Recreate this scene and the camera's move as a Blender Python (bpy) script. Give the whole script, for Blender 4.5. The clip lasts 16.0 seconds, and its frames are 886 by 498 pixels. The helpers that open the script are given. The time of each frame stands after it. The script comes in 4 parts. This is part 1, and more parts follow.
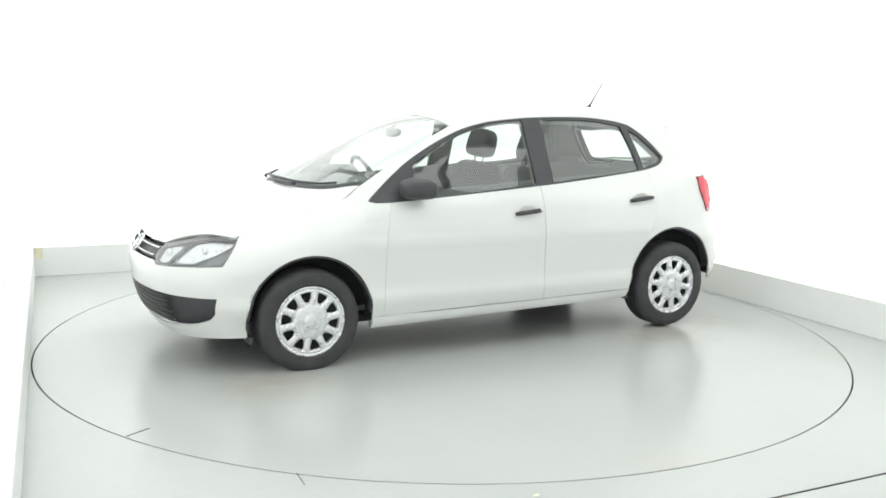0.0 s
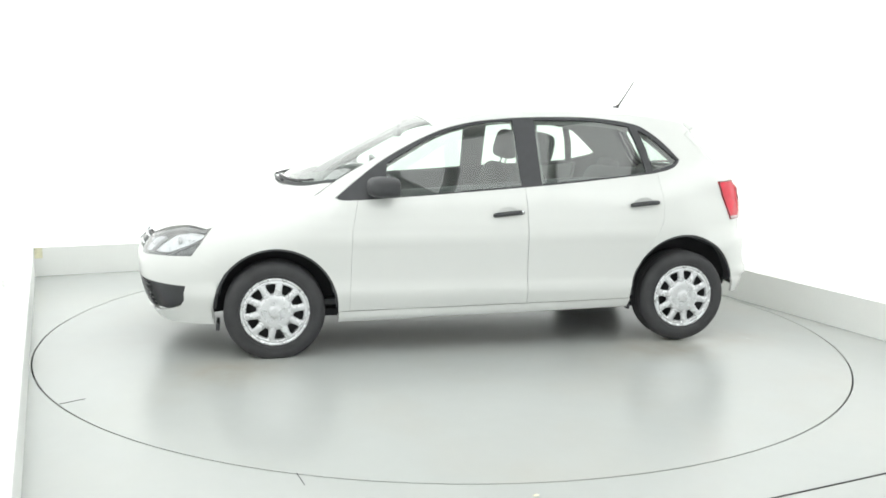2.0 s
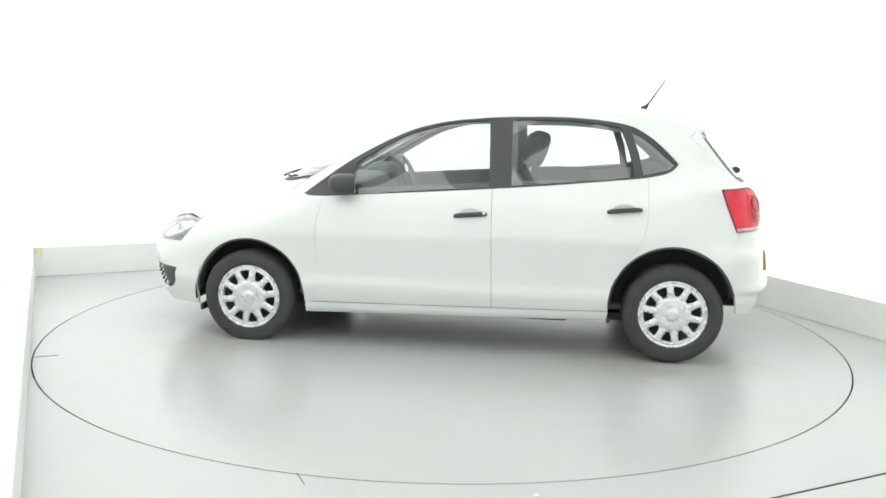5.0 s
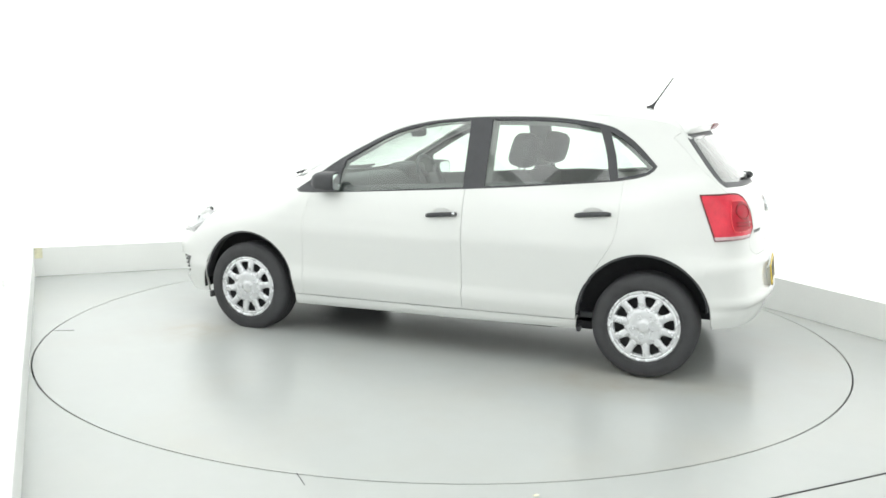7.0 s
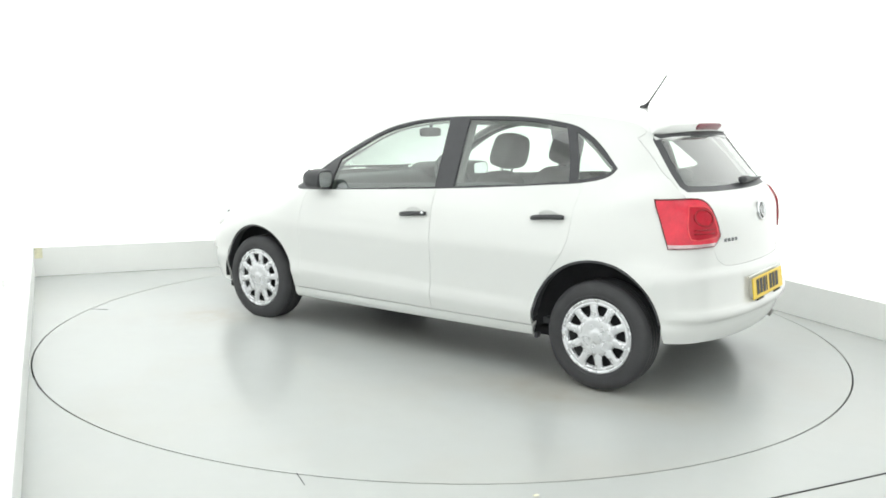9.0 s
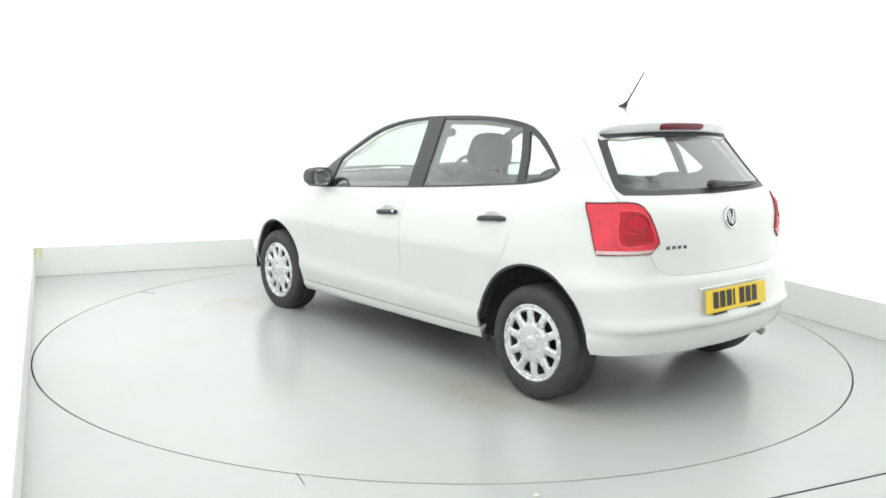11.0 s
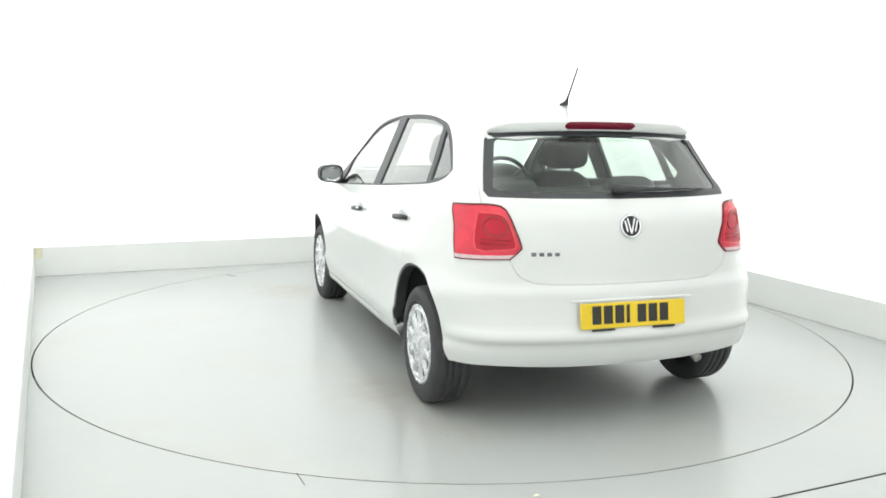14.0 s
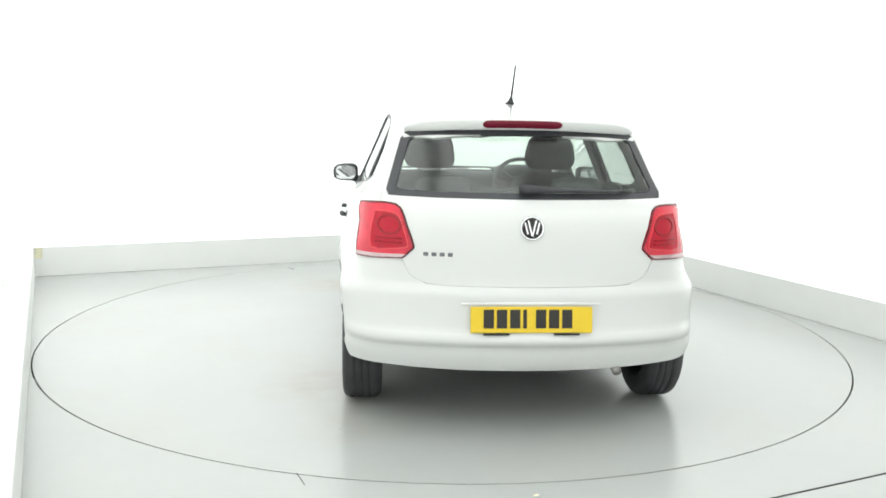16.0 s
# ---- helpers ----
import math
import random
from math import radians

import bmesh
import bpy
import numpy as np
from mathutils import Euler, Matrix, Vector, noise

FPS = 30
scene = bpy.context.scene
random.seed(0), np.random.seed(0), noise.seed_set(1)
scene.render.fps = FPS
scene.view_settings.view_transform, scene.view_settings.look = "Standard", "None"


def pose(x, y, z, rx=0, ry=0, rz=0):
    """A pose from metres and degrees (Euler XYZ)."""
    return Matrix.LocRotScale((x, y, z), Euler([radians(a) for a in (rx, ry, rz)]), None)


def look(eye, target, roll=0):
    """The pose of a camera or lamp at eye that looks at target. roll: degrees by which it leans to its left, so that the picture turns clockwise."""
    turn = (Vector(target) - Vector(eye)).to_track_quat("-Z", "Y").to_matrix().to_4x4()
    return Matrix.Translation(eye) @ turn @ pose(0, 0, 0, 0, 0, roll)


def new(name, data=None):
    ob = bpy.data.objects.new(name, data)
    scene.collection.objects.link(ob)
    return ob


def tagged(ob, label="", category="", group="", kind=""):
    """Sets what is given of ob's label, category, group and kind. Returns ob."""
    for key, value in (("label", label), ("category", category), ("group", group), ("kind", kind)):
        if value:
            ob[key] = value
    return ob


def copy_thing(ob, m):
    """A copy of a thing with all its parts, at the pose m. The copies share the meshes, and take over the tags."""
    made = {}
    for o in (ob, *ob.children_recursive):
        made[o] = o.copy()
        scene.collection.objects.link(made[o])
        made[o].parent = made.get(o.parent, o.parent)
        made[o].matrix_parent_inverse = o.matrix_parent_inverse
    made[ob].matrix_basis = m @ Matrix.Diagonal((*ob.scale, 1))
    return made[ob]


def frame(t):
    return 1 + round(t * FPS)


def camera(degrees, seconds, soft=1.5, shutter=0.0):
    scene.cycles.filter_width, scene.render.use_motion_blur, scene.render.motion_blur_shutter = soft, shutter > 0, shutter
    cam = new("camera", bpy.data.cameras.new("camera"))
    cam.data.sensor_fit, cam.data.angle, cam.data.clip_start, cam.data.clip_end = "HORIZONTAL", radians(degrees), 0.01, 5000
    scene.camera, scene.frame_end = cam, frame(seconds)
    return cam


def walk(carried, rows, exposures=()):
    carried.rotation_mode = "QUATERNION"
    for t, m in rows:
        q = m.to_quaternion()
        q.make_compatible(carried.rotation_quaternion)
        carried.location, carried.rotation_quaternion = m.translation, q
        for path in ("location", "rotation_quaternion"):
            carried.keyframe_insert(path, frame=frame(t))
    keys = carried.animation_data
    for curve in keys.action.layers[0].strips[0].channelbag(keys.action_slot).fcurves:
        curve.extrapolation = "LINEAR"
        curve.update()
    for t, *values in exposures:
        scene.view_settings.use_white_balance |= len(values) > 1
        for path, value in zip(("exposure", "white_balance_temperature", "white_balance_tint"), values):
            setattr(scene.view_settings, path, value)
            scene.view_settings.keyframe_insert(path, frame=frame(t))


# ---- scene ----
# ---- camera, still on the wall ----
cam = camera(54.226, 16.0, soft=1.7)
EYE = look((0.0, -5.5026, 1.3830), (-0.0086, -0.0709, 0.5190), 1.138)
walk(cam, [(0.0, EYE), (16.0, EYE)], exposures=[(0.0, 0.0, 6500, 10), (16.0, 0.0, 6500, 10)])

# ---- light: a closed studio, lit by the luminous ceiling panels and backlit walls built below ----
PANEL_POWER = 1.22
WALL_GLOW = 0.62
world = bpy.data.worlds.new("studio_world")
scene.world = world
world.use_nodes = True
world.node_tree.nodes["Background"].inputs[0].default_value = (0.9, 0.95, 1.0, 1)
world.node_tree.nodes["Background"].inputs[1].default_value = 0.05


# ---- materials ----
def material(name, color, rough=0.5, metal=0.0, vary=0.06, scale=6.0, bump=0.0, fine=90.0, coat=0.0,
             glow=0.0, rough_vary=0.08, tint=None, spec=0.5, detail=5):
    """A procedural surface: base colour broken up at two scales, roughness variation and fine relief."""
    m = bpy.data.materials.new(name)
    m.use_nodes = True
    nt = m.node_tree
    b = nt.nodes["Principled BSDF"]
    b.inputs["Metallic"].default_value = metal
    b.inputs["Coat Weight"].default_value = coat
    b.inputs["Specular IOR Level"].default_value = spec
    b.inputs["Coat Roughness"].default_value = 0.04
    tc = nt.nodes.new("ShaderNodeTexCoord")
    n1 = nt.nodes.new("ShaderNodeTexNoise")
    n1.inputs["Scale"].default_value = scale
    n1.inputs["Detail"].default_value = detail
    n2 = nt.nodes.new("ShaderNodeTexNoise")
    n2.inputs["Scale"].default_value = fine
    n2.inputs["Detail"].default_value = min(detail, 3)
    for n in (n1, n2):
        nt.links.new(tc.outputs["Object"], n.inputs["Vector"])
    add = nt.nodes.new("ShaderNodeMath")
    add.operation = "MULTIPLY_ADD"
    add.inputs[1].default_value = 0.35
    nt.links.new(n2.outputs["Fac"], add.inputs[0])
    nt.links.new(n1.outputs["Fac"], add.inputs[2])
    ramp = nt.nodes.new("ShaderNodeValToRGB")
    lo = [max(0, c * (1 - vary)) for c in color]
    hi = [min(1, c * (1 + vary)) for c in color]
    if tint:
        lo = [l * t for l, t in zip(lo, tint)]
    ramp.color_ramp.elements[0].position, ramp.color_ramp.elements[0].color = 0.25, (*lo, 1)
    ramp.color_ramp.elements[1].position, ramp.color_ramp.elements[1].color = 1.0, (*hi, 1)
    nt.links.new(add.outputs[0], ramp.inputs[0])
    nt.links.new(ramp.outputs[0], b.inputs["Base Color"])
    mr = nt.nodes.new("ShaderNodeMapRange")
    mr.inputs["To Min"].default_value = max(0.02, rough - rough_vary)
    mr.inputs["To Max"].default_value = min(1, rough + rough_vary)
    if rough_vary:
        nt.links.new(n1.outputs["Fac"], mr.inputs["Value"])
        nt.links.new(mr.outputs[0], b.inputs["Roughness"])
    else:
        b.inputs["Roughness"].default_value = rough
    if bump:
        bp = nt.nodes.new("ShaderNodeBump")
        bp.inputs["Strength"].default_value = bump
        bp.inputs["Distance"].default_value = 0.004
        nt.links.new(n2.outputs["Fac"], bp.inputs["Height"])
        nt.links.new(bp.outputs[0], b.inputs["Normal"])
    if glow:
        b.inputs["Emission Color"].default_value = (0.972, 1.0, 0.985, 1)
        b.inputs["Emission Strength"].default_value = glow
    return m


def add_stains(m, color, scale, cover, strength):
    """Soft irregular smudges of another colour over a surface."""
    nt = m.node_tree
    b = nt.nodes["Principled BSDF"]
    old = b.inputs["Base Color"].links[0].from_socket
    tc = nt.nodes.new("ShaderNodeTexCoord")
    n = nt.nodes.new("ShaderNodeTexNoise")
    n.inputs["Scale"].default_value, n.inputs["Detail"].default_value, n.inputs["Roughness"].default_value = scale, 4, 0.55
    nt.links.new(tc.outputs["Object"], n.inputs["Vector"])
    r = nt.nodes.new("ShaderNodeMapRange")
    r.inputs["From Min"].default_value, r.inputs["From Max"].default_value = cover, cover + 0.45
    r.inputs["To Max"].default_value = strength
    nt.links.new(n.outputs["Fac"], r.inputs["Value"])
    mix = nt.nodes.new("ShaderNodeMix")
    mix.data_type = "RGBA"
    socks = [i for i in mix.inputs if i.type == "RGBA"]
    socks[1].default_value = (*color, 1)
    nt.links.new(r.outputs[0], mix.inputs[0])
    nt.links.new(old, socks[0])
    nt.links.new([o for o in mix.outputs if o.type == "RGBA"][0], b.inputs["Base Color"])


def add_smudge(m, color, at, radius, strength):
    """A patch of tyre dirt round one spot of a surface, ragged at its edge."""
    nt = m.node_tree
    b = nt.nodes["Principled BSDF"]
    old = b.inputs["Base Color"].links[0].from_socket
    tc = nt.nodes.new("ShaderNodeTexCoord")
    away = nt.nodes.new("ShaderNodeVectorMath")
    away.operation = "DISTANCE"
    away.inputs[1].default_value = (*at, 0)
    nt.links.new(tc.outputs["Object"], away.inputs[0])
    n = nt.nodes.new("ShaderNodeTexNoise")
    n.inputs["Scale"].default_value, n.inputs["Detail"].default_value = 7.0, 5
    nt.links.new(tc.outputs["Object"], n.inputs["Vector"])
    near = nt.nodes.new("ShaderNodeMapRange")
    near.interpolation_type = "SMOOTHSTEP"
    near.inputs["From Min"].default_value, near.inputs["From Max"].default_value = radius, 0.0
    nt.links.new(away.outputs["Value"], near.inputs["Value"])
    ragged = nt.nodes.new("ShaderNodeMapRange")
    ragged.inputs["From Min"].default_value, ragged.inputs["From Max"].default_value = 0.15, 0.85
    ragged.inputs["To Max"].default_value = strength
    nt.links.new(n.outputs["Fac"], ragged.inputs["Value"])
    fac = nt.nodes.new("ShaderNodeMath")
    fac.operation = "MULTIPLY"
    nt.links.new(near.outputs[0], fac.inputs[0])
    nt.links.new(ragged.outputs[0], fac.inputs[1])
    mix = nt.nodes.new("ShaderNodeMix")
    mix.data_type = "RGBA"
    socks = [i for i in mix.inputs if i.type == "RGBA"]
    socks[1].default_value = (*color, 1)
    nt.links.new(fac.outputs[0], mix.inputs[0])
    nt.links.new(old, socks[0])
    nt.links.new([o for o in mix.outputs if o.type == "RGBA"][0], b.inputs["Base Color"])


def glass_material(name, tint, rough=0.0, gloss=0.9, base=0.125):
    """Thin window glass: clear tinted transmission with a Fresnel reflection."""
    m = bpy.data.materials.new(name)
    m.use_nodes = True
    nt = m.node_tree
    nt.nodes.remove(nt.nodes["Principled BSDF"])
    out = nt.nodes["Material Output"]
    tr = nt.nodes.new("ShaderNodeBsdfTransparent")
    tr.inputs[0].default_value = (*tint, 1)
    gl = nt.nodes.new("ShaderNodeBsdfGlossy")
    gl.inputs["Roughness"].default_value = rough
    gl.inputs[0].default_value = (gloss, gloss, gloss, 1)
    lw = nt.nodes.new("ShaderNodeLayerWeight")
    lw.inputs[0].default_value = 0.5
    pw = nt.nodes.new("ShaderNodeMath")
    pw.operation = "POWER"
    pw.inputs[1].default_value = 3.0
    nt.links.new(lw.outputs["Facing"], pw.inputs[0])
    fr = nt.nodes.new("ShaderNodeMath")
    fr.operation = "MULTIPLY_ADD"
    fr.inputs[1].default_value, fr.inputs[2].default_value = 1 - base, base
    nt.links.new(pw.outputs[0], fr.inputs[0])
    mix = nt.nodes.new("ShaderNodeMixShader")
    nt.links.new(fr.outputs[0], mix.inputs[0])
    nt.links.new(tr.outputs[0], mix.inputs[1])
    nt.links.new(gl.outputs[0], mix.inputs[2])
    nt.links.new(mix.outputs[0], out.inputs[0])
    return m


M_FLOOR = material("grey_floor_paint", (0.486, 0.507, 0.496), 0.25, vary=0.035, scale=1.1, fine=11, detail=4, tint=(1.0, 0.99, 0.98), rough_vary=0.0)
M_TABLE = material("turntable_paint", (0.486, 0.507, 0.496), 0.235, vary=0.035, scale=0.9, fine=9, detail=4, tint=(1.0, 0.99, 0.98), rough_vary=0.0)
add_stains(M_TABLE, (0.48, 0.44, 0.37), 1.2, 0.48, 0.42)
add_smudge(M_TABLE, (0.42, 0.36, 0.25), (-0.82, -1.30), 0.46, 0.6)
add_smudge(M_TABLE, (0.40, 0.35, 0.26), (1.42, -0.05), 0.5, 0.6)
add_smudge(M_TABLE, (0.42, 0.37, 0.27), (1.80, 0.32), 0.42, 0.45)
add_stains(M_FLOOR, (0.50, 0.47, 0.42), 1.1, 0.48, 0.35)
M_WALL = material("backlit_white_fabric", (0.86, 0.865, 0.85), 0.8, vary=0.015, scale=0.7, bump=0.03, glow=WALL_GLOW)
M_CEIL = material("white_ceiling_paint", (0.80, 0.80, 0.79), 0.8, vary=0.02, scale=0.9, bump=0.03)
M_BAND = material("wall_base_paint", (0.82, 0.83, 0.81), 0.6, vary=0.04, scale=2.0, bump=0.05)
M_GAP = material("dark_joint", (0.035, 0.035, 0.035), 0.8)
M_STAIN = material("yellowed_sealant", (0.72, 0.70, 0.52), 0.7, vary=0.3, scale=30)
M_SCUFF = material("grey_scuff", (0.34, 0.33, 0.31), 0.6, vary=0.2, scale=40)
M_PANEL = material("lit_diffuser", (0.9, 0.9, 0.9), 0.6, glow=PANEL_POWER)
M_ALU = material("panel_frame_metal", (0.7, 0.7, 0.7), 0.4, metal=0.6)
M_PAINT = material("white_car_paint", (0.670, 0.681, 0.667), 0.30, vary=0.012, scale=1.5, coat=0.9, rough_vary=0.0)
M_TRIM = material("black_trim", (0.040, 0.041, 0.046), 0.42, vary=0.2, scale=20, bump=0.05)
M_PLASTIC = material("black_grained_plastic", (0.040, 0.041, 0.045), 0.5, vary=0.2, scale=25, fine=400, bump=0.15)
M_RUBBER = material("tyre_rubber", (0.046, 0.046, 0.049), 0.65, vary=0.3, scale=12, fine=200, bump=0.2, spec=0.35)
M_SILVER = material("silver_wheel_trim", (0.66, 0.67, 0.69), 0.28, metal=0.5, vary=0.06, scale=18, coat=0.3)
M_STEEL = material("dark_steel_wheel", (0.02, 0.02, 0.022), 0.6, vary=0.3, scale=15)
M_CHROME = material("chrome", (0.72, 0.73, 0.75), 0.12, metal=1.0, vary=0.03)
M_RED = material("red_lamp_lens", (0.64, 0.028, 0.055), 0.15, vary=0.3, scale=9, spec=0.5)
M_RED_RING = material("deep_red_lens_mould", (0.30, 0.008, 0.018), 0.25, vary=0.2, scale=20)
M_RED_RIM = material("dark_lamp_edge", (0.10, 0.006, 0.012), 0.3, vary=0.2, scale=20)
M_RED_GLEAM = material("bright_red_lens_edge", (0.72, 0.05, 0.07), 0.12, vary=0.2, scale=20, spec=0.6)
M_RED_DARK = material("dark_red_lamp_lens", (0.46, 0.010, 0.028), 0.2, vary=0.2, scale=20, spec=0.3)
M_BRAKE = material("crimson_brake_lens", (0.15, 0.006, 0.022), 0.3, vary=0.2, scale=20, spec=0.3)
M_CLEAR = material("clear_lamp_lens", (0.55, 0.42, 0.43), 0.15, metal=0.5, vary=0.2, scale=30)
M_LAMP_BODY = material("headlamp_housing", (0.15, 0.155, 0.165), 0.25, metal=0.7, vary=0.25, scale=16)
M_REFLECTOR = material("lamp_reflector", (0.66, 0.67, 0.69), 0.3, metal=0.6, vary=0.25, scale=30)
M_YELLOW = material("yellow_plate", (0.80, 0.56, 0.02), 0.4, vary=0.05, scale=10)
M_INK = material("black_ink", (0.02, 0.018, 0.015), 0.5)
M_SEAT = material("dark_seat_cloth", (0.050, 0.053, 0.055), 0.9, vary=0.2, scale=14, fine=120, bump=0.12)
M_SEAT_PALE = material("grey_seat_cloth", (0.16, 0.165, 0.17), 0.9, vary=0.15, scale=14, fine=120, bump=0.12)
M_CABIN = material("cabin_plastic", (0.075, 0.08, 0.085), 0.6, vary=0.15, scale=9, fine=300, bump=0.2)
M_LINING = material("headlining_cloth", (0.42, 0.43, 0.42), 0.95, vary=0.05, scale=9, fine=300, bump=0.2)
M_PILLAR = material("grey_pillar_lining", (0.20, 0.205, 0.20), 0.8, vary=0.08, scale=9, fine=300, bump=0.2)
M_UNDER = material("underbody_coating", (0.034, 0.034, 0.037), 0.85, vary=0.3, scale=9, bump=0.3, spec=0.15)
M_ZINC = material("dull_exhaust_steel", (0.30, 0.29, 0.28), 0.5, metal=0.7, vary=0.3, scale=8)
M_GLASS = glass_material("green_tinted_glass", (0.84, 0.92, 0.87))
M_GLASS_REAR = glass_material("rear_tinted_glass", (0.82, 0.90, 0.85), rough=0.12, base=0.085)
M_LENS = glass_material("lamp_cover_glass", (0.94, 0.95, 0.96))
M_MIRROR = material("mirror_glass", (0.85, 0.87, 0.88), 0.03, metal=1.0, vary=0.01, rough_vary=0.01)


# ---- building helpers ----
def link_mesh(name, bm, mat, parent=None, label="", smooth=True):
    me = bpy.data.meshes.new(name)
    bm.normal_update()
    bm.to_mesh(me)
    bm.free()
    me.materials.append(mat)
    if smooth:
        for p in me.polygons:
            p.use_smooth = True
    ob = new(name, me)
    if parent:
        ob.parent = parent
    if label:
        ob["label"] = label
    return ob


def part(name, bm, mat, parent, label="", smooth=True):
    return link_mesh(name, bm, mat, parent, label, smooth)


def box(size, at=(0, 0, 0), rot=None, bevel=0.0, seg=2):
    """A bevelled block."""
    bm = bmesh.new()
    bmesh.ops.create_cube(bm, size=1)
    bmesh.ops.scale(bm, vec=size, verts=bm.verts)
    if bevel:
        bmesh.ops.bevel(bm, geom=bm.edges[:], offset=bevel, segments=seg, affect="EDGES", profile=0.5)
    m = Matrix.Translation(at) @ (rot if rot else Matrix())
    bmesh.ops.transform(bm, matrix=m, verts=bm.verts)
    return bm


def join(*bms):
    """Several bmeshes as one."""
    out = bms[0]
    for b in bms[1:]:
        me = bpy.data.meshes.new("tmp")
        b.to_mesh(me)
        b.free()
        out.from_mesh(me)
        bpy.data.meshes.remove(me)
    return out


def lathe(profile, steps=64, axis="Y"):
    """A solid of revolution about Y from (radius, along) pairs."""
    bm = bmesh.new()
    rings = []
    for r, a in profile:
        ring = []
        for i in range(steps):
            w = 2 * math.pi * i / steps
            ring.append(bm.verts.new((r * math.cos(w), a, r * math.sin(w))))
        rings.append(ring)
    for k in range(len(rings) - 1):
        for i in range(steps):
            j = (i + 1) % steps
            bm.faces.new((rings[k][i], rings[k][j], rings[k + 1][j], rings[k + 1][i]))
    bmesh.ops.recalc_face_normals(bm, faces=bm.faces)
    return bm


def tube(points, radius, steps=8):
    """A round bar along points; radius may be a list."""
    bm = bmesh.new()
    rings = []
    pts = [Vector(p) for p in points]
    for i, p in enumerate(pts):
        d = (pts[min(i + 1, len(pts) - 1)] - pts[max(i - 1, 0)]).normalized()
        q = d.to_track_quat("Z", "Y")
        r = radius[i] if isinstance(radius, (list, tuple)) else radius
        rings.append([bm.verts.new(p + q @ Vector((r * math.cos(a), r * math.sin(a), 0)))
                      for a in (2 * math.pi * k / steps for k in range(steps))])
    for a, b in zip(rings, rings[1:]):
        for k in range(steps):
            j = (k + 1) % steps
            bm.faces.new((a[k], a[j], b[j], b[k]))
    bm.faces.new(rings[0][::-1])
    bm.faces.new(rings[-1])
    return bm


# ---- the room: axes turned 24.6 degrees, a bay just wider than the turntable ----
TURN = 24.6
ROOM = pose(0, 0, 0, 0, 0, TURN)
X_LEFT, X_RIGHT, Y_BACK, Y_FRONT, CEIL = -2.452, 2.485, 2.60, -6.6, 3.3
BAY = -2.78
R_TABLE, GAP = 2.425, 0.009


def room_box(name, lo, hi, mat, bevel=0.0):
    size = [b - a for a, b in zip(lo, hi)]
    mid = [(a + b) / 2 for a, b in zip(lo, hi)]
    ob = link_mesh(name, box(size, mid, bevel=bevel), mat, smooth=False)
    ob.matrix_world = ROOM
    return ob


def floor_with_pit():
    """The floor sheet with a round hole for the turntable."""
    bm = bmesh.new()
    n = 192
    rim, low, out = [], [], []
    r = R_TABLE + GAP
    for i in range(n):
        a = 2 * math.pi * i / n
        c, s = math.cos(a), math.sin(a)
        rim.append(bm.verts.new((r * c, r * s, 0)))
        low.append(bm.verts.new((r * c, r * s, -0.12)))
        k = 3.4 / max(abs(c), abs(s))
        out.append(bm.verts.new((k * c, k * s, 0)))
    for i in range(n):
        j = (i + 1) % n
        bm.faces.new((rim[i], out[i], out[j], rim[j]))
        bm.faces.new((low[i], rim[i], rim[j], low[j]))
    bm.faces.new(low)
    y0 = -3.4
    v = [bm.verts.new(p) for p in ((-3.4, y0, 0), (3.4, y0, 0), (3.4, -7.2, 0), (-3.4, -7.2, 0))]
    bm.faces.new(v[::-1])
    bmesh.ops.recalc_face_normals(bm, faces=bm.faces)
    for f in bm.faces:
        if abs(f.normal.z) > 0.9 and f.normal.z < 0:
            f.normal_flip()
    ob = link_mesh("floor", bm, M_FLOOR, smooth=False)
    ob.matrix_world = ROOM
    return ob


